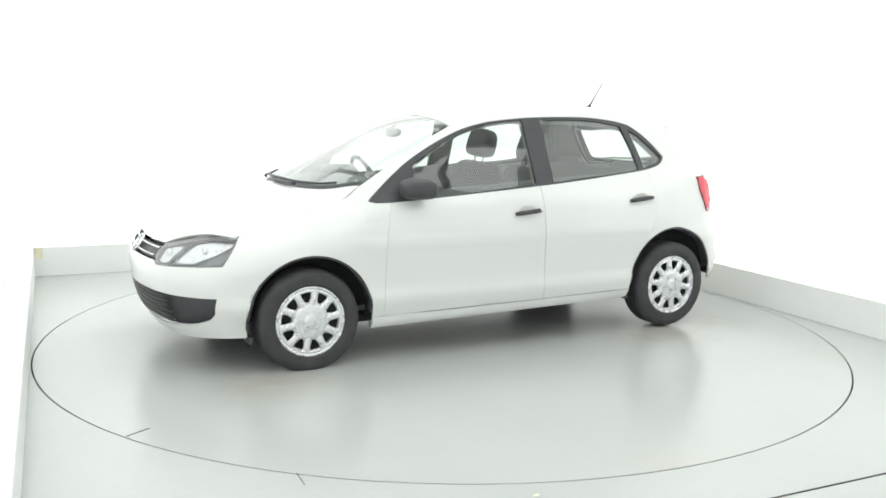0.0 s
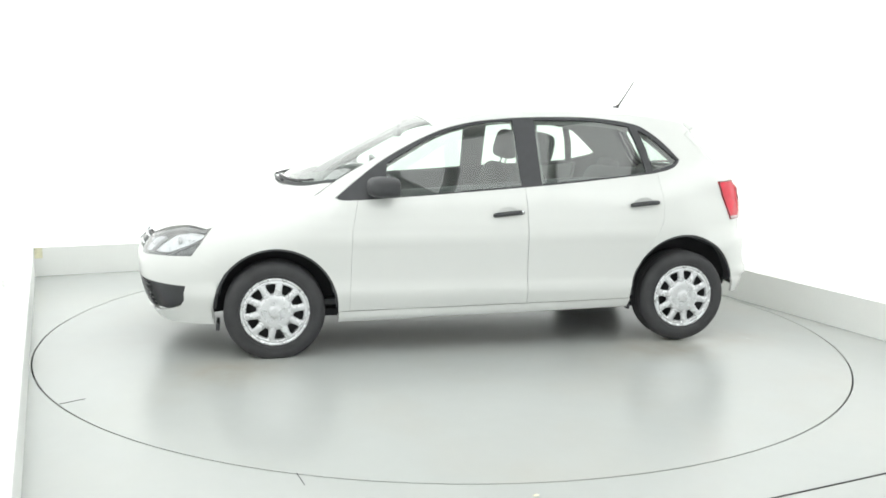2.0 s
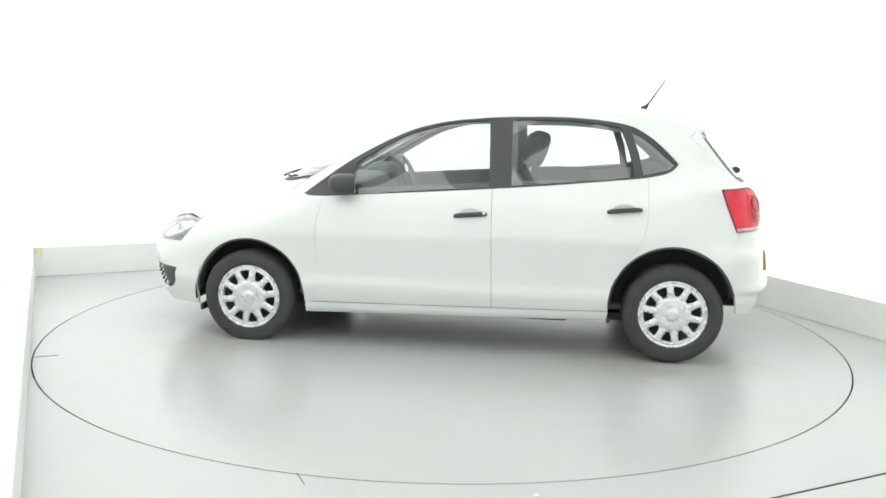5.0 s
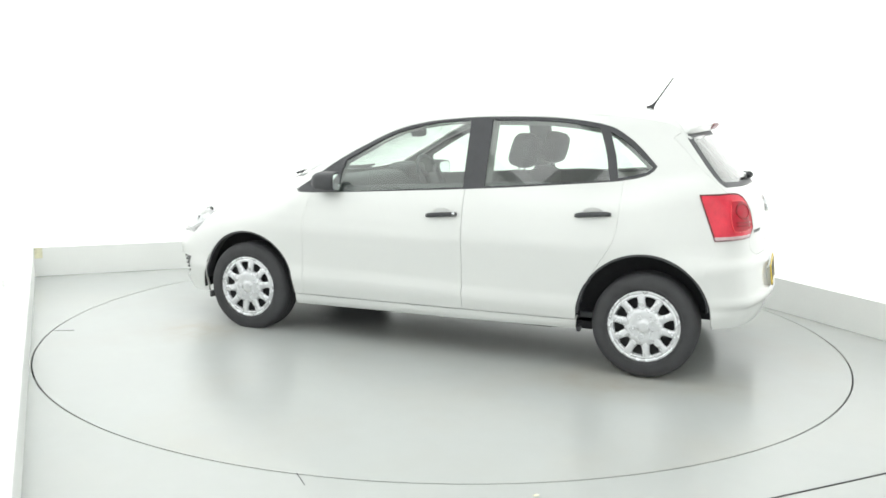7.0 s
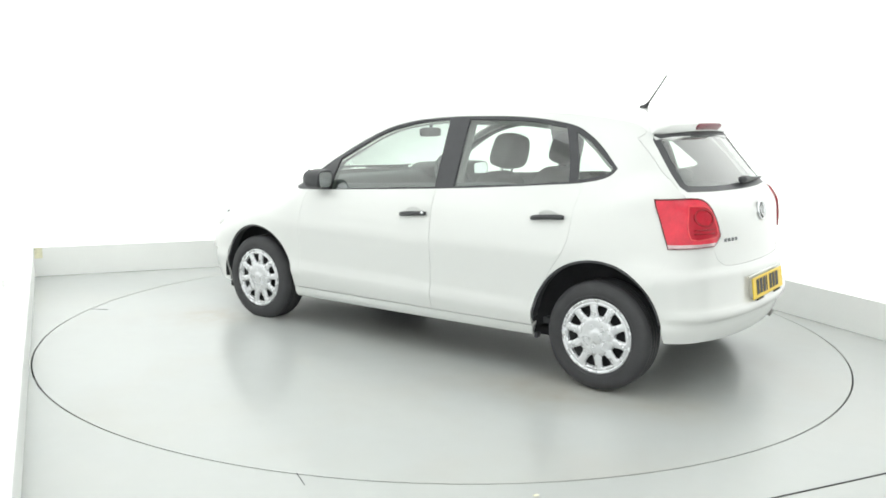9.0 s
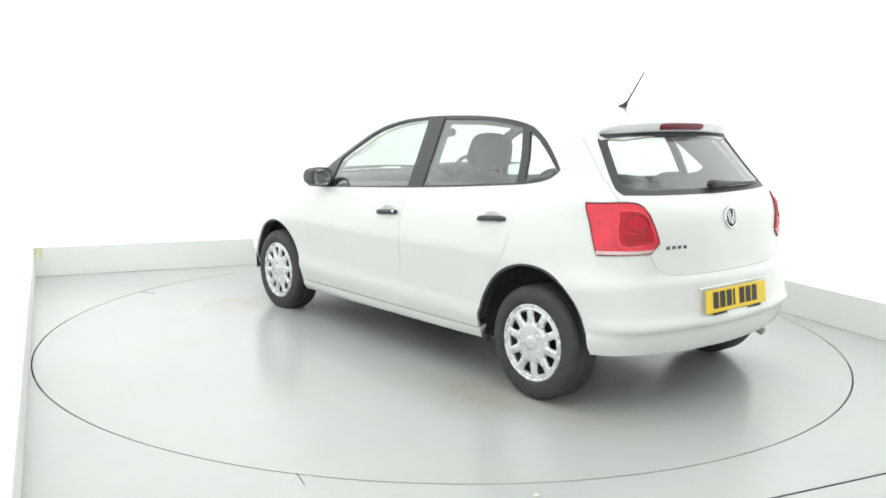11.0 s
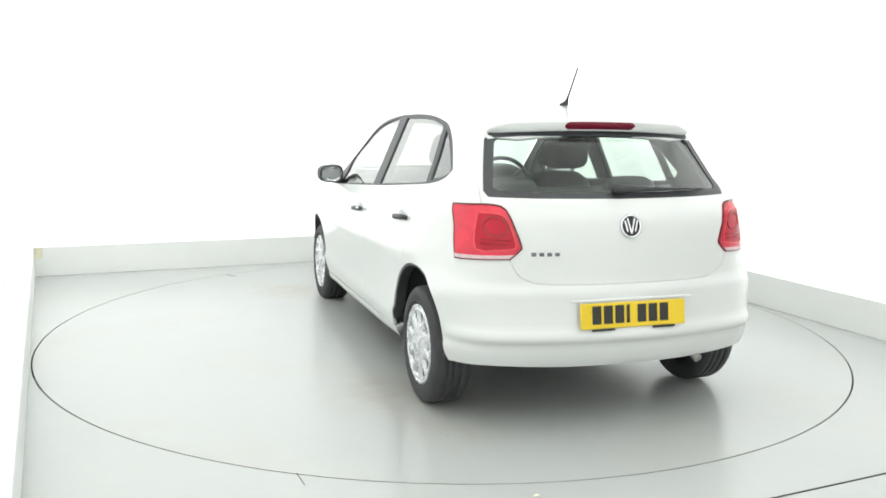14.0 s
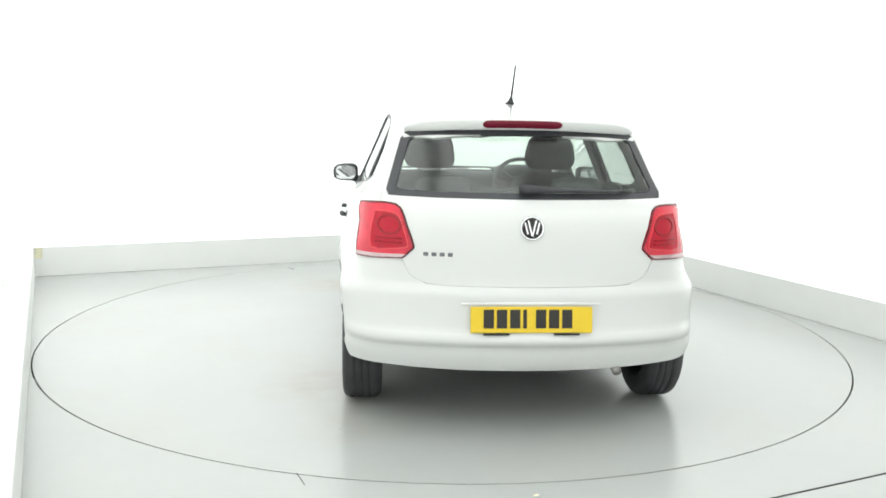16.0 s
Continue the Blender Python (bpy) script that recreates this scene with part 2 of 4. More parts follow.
def build_room():
    tagged(floor_with_pit(), "glossy pale grey painted studio floor with worn joints", "floor", kind="structure")
    T = 0.15
    walls = [("wall_back", (X_LEFT - T, Y_BACK, -0.1), (X_RIGHT + T, Y_BACK + T, CEIL)),
             ("wall_left", (X_LEFT - T, BAY, -0.1), (X_LEFT, Y_BACK, CEIL)),
             ("wall_right", (X_RIGHT, BAY, -0.1), (X_RIGHT + T, Y_BACK, CEIL)),
             ("wall_left_outer", (X_LEFT - T, Y_FRONT, -0.1), (X_LEFT, BAY, CEIL)),
             ("wall_right_outer", (X_RIGHT, Y_FRONT, -0.1), (X_RIGHT + T, BAY, CEIL)),
             ("wall_front", (X_LEFT - T, Y_FRONT - T, -0.1), (X_RIGHT + T, Y_FRONT, CEIL))]
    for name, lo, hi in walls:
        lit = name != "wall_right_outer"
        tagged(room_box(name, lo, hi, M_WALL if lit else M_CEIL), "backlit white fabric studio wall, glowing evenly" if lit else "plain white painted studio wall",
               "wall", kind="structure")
    tagged(room_box("ceiling", (X_LEFT - T, Y_FRONT - T, CEIL), (X_RIGHT + T, Y_BACK + T, CEIL + 0.12), M_CEIL),
           "plain white studio ceiling", "ceiling", kind="structure")
    h, d = 0.24, 0.014
    bands = [("baseboard_back", (X_LEFT + d, Y_BACK - d, 0.002), (X_RIGHT - d, Y_BACK - 0.001, h)),
             ("baseboard_left", (X_LEFT + 0.001, Y_FRONT, 0.002), (X_LEFT + d, Y_BACK - 0.001, h)),
             ("baseboard_right", (X_RIGHT - d, Y_FRONT, 0.002), (X_RIGHT - 0.001, Y_BACK - 0.001, h))]
    for name, lo, hi in bands:
        tagged(room_box(name, lo, hi, M_BAND, bevel=0.003), "pale grey base panel along the foot of the white wall",
               "baseboard", kind="structure")
    # sealed joint across the floor in front of the bay
    tagged(room_box("floor_joint", (X_LEFT + 0.02, -2.783, -0.004), (X_RIGHT - 0.02, -2.776, 0.0025), M_GAP),
           "thin dark joint across the grey studio floor", "floor joint", kind="structure")


def build_marks():
    """Small blemishes of floor and walls."""
    tagged(room_box("floor_crack", (-1.483, -2.03, -0.003), (-1.4805, -1.918, 0.0015), M_GAP), "short hairline crack in the grey floor", "floor crack", kind="structure")
    tagged(room_box("floor_chip", (-0.735, -2.437, -0.003), (-0.712, -2.425, 0.0025), M_STAIN, bevel=0.002), "small brownish chip in the grey floor", "floor chip", kind="structure")
    tagged(room_box("wall_clip", (X_LEFT + 0.0005, -1.915, 0.79), (X_LEFT + 0.012, -1.895, 0.815), M_BAND, bevel=0.003), "small grey clip on the white wall", "clip", kind="structure")
    tagged(room_box("corner_sealant", (X_LEFT + 0.016, Y_BACK - 0.018, 0.15), (X_LEFT + 0.075, Y_BACK - 0.0145, 0.236), M_STAIN, bevel=0.002),
           "yellowed sealant smear at the corner of the base panel", "sealant", kind="structure")


def build_ceiling_lights():
    first = tagged(new("ceiling_light"), "square luminous ceiling panel in a slim metal frame", "ceiling light", "studio ceiling lights")
    w, l = 1.1, 1.35
    fr = [box((w, 0.04, 0.05), (0, s * (l / 2 - 0.02), 0), bevel=0.004) for s in (-1, 1)]
    fr += [box((0.04, l - 0.08, 0.05), (s * (w / 2 - 0.02), 0, 0), bevel=0.004) for s in (-1, 1)]
    part("frame", join(*fr), M_ALU, first, smooth=False)
    part("diffuser", box((w - 0.08, l - 0.08, 0.02), (0, 0, 0.0)), M_PANEL, first, "evenly lit white diffuser", smooth=False)
    spots = [(-1.75 + 1.175 * i, 1.75 - 1.62 * j) for j in range(5) for i in range(4)]
    first.matrix_world = ROOM @ pose(*spots[0], CEIL - 0.026)
    for s in spots[1:]:
        copy_thing(first, ROOM @ pose(*s, CEIL - 0.026))


def build_turntable():
    table = new("turntable")
    tagged(table, "round grey turntable set flush in the studio floor", "turntable")
    bm = bmesh.new()
    n = 192
    top = [bm.verts.new((R_TABLE * math.cos(2 * math.pi * i / n), R_TABLE * math.sin(2 * math.pi * i / n), 0)) for i in range(n)]
    bm.faces.new(top)
    ext = bmesh.ops.extrude_face_region(bm, geom=bm.faces[:])
    bmesh.ops.translate(bm, vec=(0, 0, -0.06), verts=[v for v in ext["geom"] if isinstance(v, bmesh.types.BMVert)])
    bmesh.ops.recalc_face_normals(bm, faces=bm.faces)
    part("deck", bm, M_TABLE, table, smooth=False)
    a = radians(SEAM)
    rot = Matrix.Rotation(a, 4, "Z")
    part("seam", box((0.12, 0.005, 0.006), rot @ Vector((R_TABLE - 0.064, 0, -0.0015)), rot), M_GAP, table,
         "short dark radial seam at the rim", smooth=False)
    bm = bmesh.new()
    bmesh.ops.create_circle(bm, cap_ends=True, segments=14, radius=0.009)
    for v in bm.verts:
        v.co.x *= 1.5 + 0.3 * math.sin(5 * v.co.y / 0.009)
        v.co += Vector((SPECK[0], SPECK[1], 0.0015))
    part("speck", bm, M_SCUFF, table, "small grey scuff on the deck", smooth=False)
    return table


# ---- the car's body surface: smooth meeting of side, top, front, rear and underside ----
def pchip(*pairs):
    """A smooth monotone curve through a few points, as a function of arrays."""
    pairs = sorted(pairs)
    x = np.array([p[0] for p in pairs], float)
    y = np.array([p[1] for p in pairs], float)
    h, d = np.diff(x), np.diff(y) / np.diff(x)
    m = np.zeros(len(x))
    for i in range(1, len(x) - 1):
        if d[i - 1] * d[i] > 0:
            w1, w2 = 2 * h[i] + h[i - 1], h[i] + 2 * h[i - 1]
            m[i] = (w1 + w2) / (w1 / d[i - 1] + w2 / d[i])
    m[0], m[-1] = d[0], d[-1]

    def f(v):
        v = np.clip(np.asarray(v, float), x[0], x[-1])
        i = np.clip(np.searchsorted(x, v) - 1, 0, len(x) - 2)
        t = (v - x[i]) / h[i]
        return ((1 + 2 * t) * (1 - t) ** 2 * y[i] + t * (1 - t) ** 2 * h[i] * m[i]
                + t * t * (3 - 2 * t) * y[i + 1] + t * t * (t - 1) * h[i] * m[i + 1])
    return f


PLAN = pchip((-2.0, .66), (-1.75, .745), (-1.5, .79), (-1.2, .825), (-.6, .838), (.3, .838), (1.0, .832), (1.4, .812), (1.75, .745), (2.1, .60))
TUCK = pchip((.10, .075), (.19, .040), (.27, .028), (.30, .018), (.372, .002), (.405, .012), (.50, .010), (.60, .003), (.66, 0), (.72, .001), (.80, .014), (.90, .040), (1.0, .08))
CABIN = pchip((-1.9, .62), (-1.5, .684), (-1.24, .726), (-.9, .755), (-.3, .775), (.3, .768), (.9, .735), (1.3, .71), (2.0, .62))
CREST = pchip((2.1, .60), (1.97, .672), (1.8, .752), (1.5, .846), (1.33, .902), (1.22, .935), (1.12, .988), (.95, 1.080), (.66, 1.226), (.33, 1.370), (.18, 1.402), (-.05, 1.428), (-.45, 1.443), (-.85, 1.440),
              (-1.15, 1.418), (-1.38, 1.375), (-1.6, 1.32), (-2.0, 1.15))
CROWN = pchip((2.0, .10), (1.1, .075), (.9, .03), (.3, .09), (-.4, .10), (-1.4, .10))
TAIL = pchip((.18, -1.66), (.28, -1.785), (.36, -1.818), (.400, -1.824), (.414, -1.852), (.442, -1.852), (.470, -1.832), (.58, -1.818), (.62, -1.816), (.665, -1.788), (.76, -1.782), (.90, -1.768), (.97, -1.735), (1.02, -1.678), (1.30, -1.428),
             (1.5, -1.26))
NOSE = pchip((.12, 1.82), (.20, 1.935), (.30, 1.995), (.42, 2.02), (.52, 2.022), (.60, 2.00), (.70, 1.945), (.80, 1.84), (1.0, 1.6))
KEEL = pchip((2.1, .155), (1.5, .160), (.9, .185), (-.9, .225), (-1.4, .258), (-1.9, .258))


def smax(a, b, k):
    h = np.maximum(k - np.abs(a - b), 0) / k
    return np.maximum(a, b) + h * h * k * 0.25


def body(p):
    """Negative inside the car's skin, zero on it."""
    x, y, z = p[..., 0], np.abs(p[..., 1]), p[..., 2]
    r = np.clip((-x - .85) / .6, 0, 1)
    s = np.clip((z - .83 - .13 * r * r * (3 - 2 * r)) / .15, 0, 1)
    s = s * s * (3 - 2 * s)
    side = y - ((1 - s) * (PLAN(x) - TUCK(z)) + s * (CABIN(x) - .44 * (z - .93)))
    # the rear bumper stands proud below the lamps, the shoulder beside the lamps draws in
    ramp = lambda v: (lambda c: c * c * (3 - 2 * c))(np.clip(v, 0, 1))
    back = ramp((-x - 1.18) / .34)
    side = side - back * (.024 * (1 - ramp((z - .58) / .13)) - .030 * ramp((z - .60) / .13) * (1 - ramp((z - .88) / .11)))
    crease = .008 * np.exp(-((z - .674 - .01 * (-x - .2)) / .009) ** 2) * np.clip((1.3 - np.abs(x + .1)) / .3, 0, 1)
    side = side - crease * .85
    top = z - (CREST(x + .22 * y * y + .6 * y ** 4 * np.clip(x / .6, 0, 1)) - CROWN(x) * y * y * (1 + .6 * y * y))
    front = x - (NOSE(z) - .24 * y * y - .12 * y ** 4)
    rear = (TAIL(z) + .20 * y * y + .10 * y ** 4) - x
    f = smax(side, front, .20)
    f = smax(f, rear, np.where(z < .95, .15, np.maximum(.055, .15 - .6 * (z - .95))))
    f = smax(f, top, np.where(x > .9, .10, .06))
    return smax(f, KEEL(x) - z, .05)


def normals(p):
    e = 1e-3
    g = np.stack([body(p + e * np.eye(3)[i]) - body(p - e * np.eye(3)[i]) for i in range(3)], -1)
    return g / np.linalg.norm(g, axis=-1, keepdims=True)


FRONT_AXIS, REAR_AXIS, BEND = 1.0, -0.9, 0.9


def lift(chart, uv):
    """Points on the skin from chart coordinates. S: (x, z) seen from the side; T: (x, y) from above; X: (y, z) from behind;
    N: (y, z) from ahead; F and R: (bent length round the front or rear axis, z)."""
    uv = np.asarray(uv, float)
    a, b, o = uv[:, 0], uv[:, 1], np.zeros(len(uv))
    one = np.ones(len(uv))
    if chart == "S":
        base, way, lo, hi = np.stack([a, o, b], -1), np.stack([o, one, o], -1), 0.05, 1.3
    elif chart == "T":
        base, way, lo, hi = np.stack([a, b, o], -1), np.stack([o, o, one], -1), 0.45, 2.0
    elif chart == "X":
        base, way, lo, hi = np.stack([o, a, b], -1), np.stack([-one, o, o], -1), 1.0, 2.4
    elif chart == "N":
        base, way, lo, hi = np.stack([o, a, b], -1), np.stack([one, o, o], -1), 1.0, 2.6
    else:
        w = a / BEND
        sgn, ax = (1, FRONT_AXIS) if chart == "F" else (-1, REAR_AXIS)
        base, way, lo, hi = np.stack([o + ax, o, b], -1), np.stack([sgn * np.cos(w), np.sin(w), o], -1), 0.1, 1.9
    lo, hi = o + lo, o + hi
    for _ in range(34):
        mid = (lo + hi) / 2
        inside = body(base + way * mid[:, None]) < 0
        lo, hi = np.where(inside, mid, lo), np.where(inside, hi, mid)
    return base + way * lo[:, None]


def drop(chart, p):
    """Chart coordinates of points on the skin."""
    x, y, z = p[:, 0], p[:, 1], p[:, 2]
    if chart == "S":
        return np.stack([x, z], -1)
    if chart == "T":
        return np.stack([x, y], -1)
    if chart in "XN":
        return np.stack([y, z], -1)
    if chart == "F":
        return np.stack([np.arctan2(y, x - FRONT_AXIS) * BEND, z], -1)
    return np.stack([np.arctan2(y, REAR_AXIS - x) * BEND, z], -1)


def line(chart, *pts, step=0.03, curved=False):
    """A run of skin points along a chart polyline (or a smooth curve through its points)."""
    pts = [np.array(p, float) for p in pts]
    out = []
    if curved:
        q = [2 * pts[0] - pts[1]] + pts + [2 * pts[-1] - pts[-2]]
        for i in range(1, len(q) - 2):
            n = max(2, int(np.linalg.norm(q[i + 1] - q[i]) / step))
            for k in range(n):
                t = k / n
                out.append(.5 * (2 * q[i] + (q[i + 1] - q[i - 1]) * t + (2 * q[i - 1] - 5 * q[i] + 4 * q[i + 1] - q[i + 2]) * t * t
                                 + (3 * q[i] - q[i - 1] - 3 * q[i + 1] + q[i + 2]) * t ** 3))
    else:
        for a, b in zip(pts, pts[1:]):
            n = max(1, int(np.linalg.norm(b - a) / step))
            out += [a + (b - a) * k / n for k in range(n)]
    out.append(pts[-1])
    return lift(chart, out)


def arc(cx, cz, r, a0, a1, n=26):
    return lift("S", [(cx + r * math.cos(radians(a)), cz + r * math.sin(radians(a))) for a in np.linspace(a0, a1, n)])


def mirrored(p):
    return p * np.array([1, -1, 1])


def inside_poly(q, poly):
    x, y = q[:, 0:1], q[:, 1:2]
    a, b = poly, np.roll(poly, -1, 0)
    c = ((a[:, 1] > y) != (b[:, 1] > y)) & (x < (b[:, 0] - a[:, 0]) * (y - a[:, 1]) / (b[:, 1] - a[:, 1] + 1e-12) + a[:, 0])
    return c.sum(1) % 2 == 1


def edge_gap(q, poly):
    a, b = poly[None], np.roll(poly, -1, 0)[None]
    d = b - a
    t = np.clip(((q[:, None] - a) * d).sum(-1) / ((d * d).sum(-1) + 1e-12), 0, 1)
    return np.linalg.norm(q[:, None] - a - t[..., None] * d, axis=-1).min(1)


def shrink(poly, g):
    """Chart polygon drawn in by g."""
    if g == 0:
        return poly
    a, b = np.roll(poly, 1, 0), np.roll(poly, -1, 0)
    area = (poly[:, 0] * b[:, 1] - b[:, 0] * poly[:, 1]).sum()

    def nrm(v):
        return v / (np.linalg.norm(v, axis=1, keepdims=True) + 1e-12)
    d1, d2 = nrm(poly - a), nrm(b - poly)
    n1 = np.stack([-d1[:, 1], d1[:, 0]], -1)
    n2 = np.stack([-d2[:, 1], d2[:, 0]], -1)
    n = nrm(n1 + n2)
    return poly + n * g * (1 if area > 0 else -1) / np.maximum((n * n1).sum(1), .5)[:, None]


def panel(chart, runs, holes=(), off=0.0, gap=0.0013, depth=0.014, step=0.035, flip=False, inset=0.0):
    """A bmesh of one skin panel bounded by runs of skin points, with holes, its edges folded inwards. flip: its mirror image."""
    from mathutils.geometry import delaunay_2d_cdt
    def clean(rs):
        q = np.concatenate([drop(chart, r) for r in rs])
        keep = [0]
        for i in range(1, len(q)):
            if np.linalg.norm(q[i] - q[keep[-1]]) > .004:
                keep.append(i)
        if np.linalg.norm(q[keep[-1]] - q[keep[0]]) < .004:
            keep.pop()
        return q[keep]
    outer = shrink(clean(runs), gap)
    inner = [shrink(clean(h), -gap) for h in holes] + ([shrink(outer, inset)] if inset else [])
    lo, hi = outer.min(0), outer.max(0)
    gx, gy = np.meshgrid(np.arange(lo[0] + step / 2, hi[0], step), np.arange(lo[1] + step / 2, hi[1], step))
    gx = gx + (np.arange(gx.shape[0]) % 2)[:, None] * step / 2
    grid = np.stack([gx.ravel(), gy.ravel()], -1)
    ok = inside_poly(grid, outer) & (edge_gap(grid, outer) > step * .45)
    for h in inner:
        ok &= ~inside_poly(grid, h) & (edge_gap(grid, h) > step * .45)
    verts = [*outer]
    edges = [(i, (i + 1) % len(outer)) for i in range(len(outer))]
    for h in inner:
        s = len(verts)
        verts += [*h]
        edges += [(s + i, s + (i + 1) % len(h)) for i in range(len(h))]
    verts += [*grid[ok]]
    res = delaunay_2d_cdt([Vector(v) for v in verts], edges, [], 0, 1e-6)
    q = np.array([tuple(v) for v in res[0]])
    tris = [list(f) for f in res[2]]
    mid = np.array([q[t].mean(0) for t in tris])
    good = inside_poly(mid, outer)
    for k, t in enumerate(tris):
        e1, e2 = q[t[1]] - q[t[0]], q[t[2]] - q[t[0]]
        longest = max(np.linalg.norm(e1), np.linalg.norm(e2), np.linalg.norm(e2 - e1))
        if abs(e1[0] * e2[1] - e1[1] * e2[0]) < longest * 4e-4:
            good[k] = False
    for h in inner:
        good &= ~inside_poly(mid, h)
    p = lift(chart, q)
    n = normals(p)
    front = p + n * off
    back = p + n * (off - depth)
    if flip:
        front, back = mirrored(front), mirrored(back)
    bm = bmesh.new()
    fv = [bm.verts.new(v) for v in front]
    count = {}
    for t, g in zip(tris, good):
        if not g:
            continue
        c = np.cross(front[t[1]] - front[t[0]], front[t[2]] - front[t[0]])
        nn = n[t[0]] * (np.array([1, -1, 1]) if flip else 1)
        if c @ nn < 0:
            t = t[::-1]
        try:
            bm.faces.new([fv[i] for i in t])
        except ValueError:
            continue
        for i in range(3):
            a, b = t[i], t[(i + 1) % 3]
            count[(a, b)] = count.get((a, b), 0) + 1
    if depth:
        fold = {}
        for a, b in count:
            if (b, a) not in count:
                for i in (a, b):
                    if i not in fold:
                        fold[i] = (bm.verts.new(front[i]), bm.verts.new(back[i]))
                bm.faces.new((fold[b][0], fold[a][0], fold[a][1], fold[b][1]))
    bmesh.ops.delete(bm, geom=[v for v in bm.verts if not v.link_faces], context="VERTS")
    return bm


# outlines shared by neighbouring panels
ARCH_F, ARCH_R = (1.226, .283, .341), (-1.225, .322, .350)
RAIL = pchip((.98, .675), (.7, .632), (.33, .572), (-.1, .558), (-.7, .552), (-1.38, .535))
WIN_TOP = ((.90, .896), (.62, 1.103), (.33, 1.255), (.12, 1.318), (-.08, 1.345), (-.30, 1.360), (-.66, 1.362), (-.94, 1.330), (-1.06, 1.277), (-1.15, 1.208), (-1.240, 1.118))
WIN_LOW = ((-1.240, 1.118), (-1.205, 1.076), (-1.09, 1.042), (-.80, 1.010), (-.33, .966), (.32, .917), (.78, .886), (.86, .884), (.90, .896))


def rail(x0, x1, n=24):
    x = np.linspace(x0, x1, n)
    return lift("T", np.stack([x, RAIL(x)], -1))


def hood_line(x0, x1, n=18):
    x = np.linspace(x0, x1, n)
    y = np.interp(x, [.98, 1.3, 1.62, 1.80, 1.95], [.675, .672, .635, .545, .40])
    return lift("T", np.stack([x, y], -1))


def nearest(run, x):
    return run[np.abs(run[:, 0] - x).argmin()]


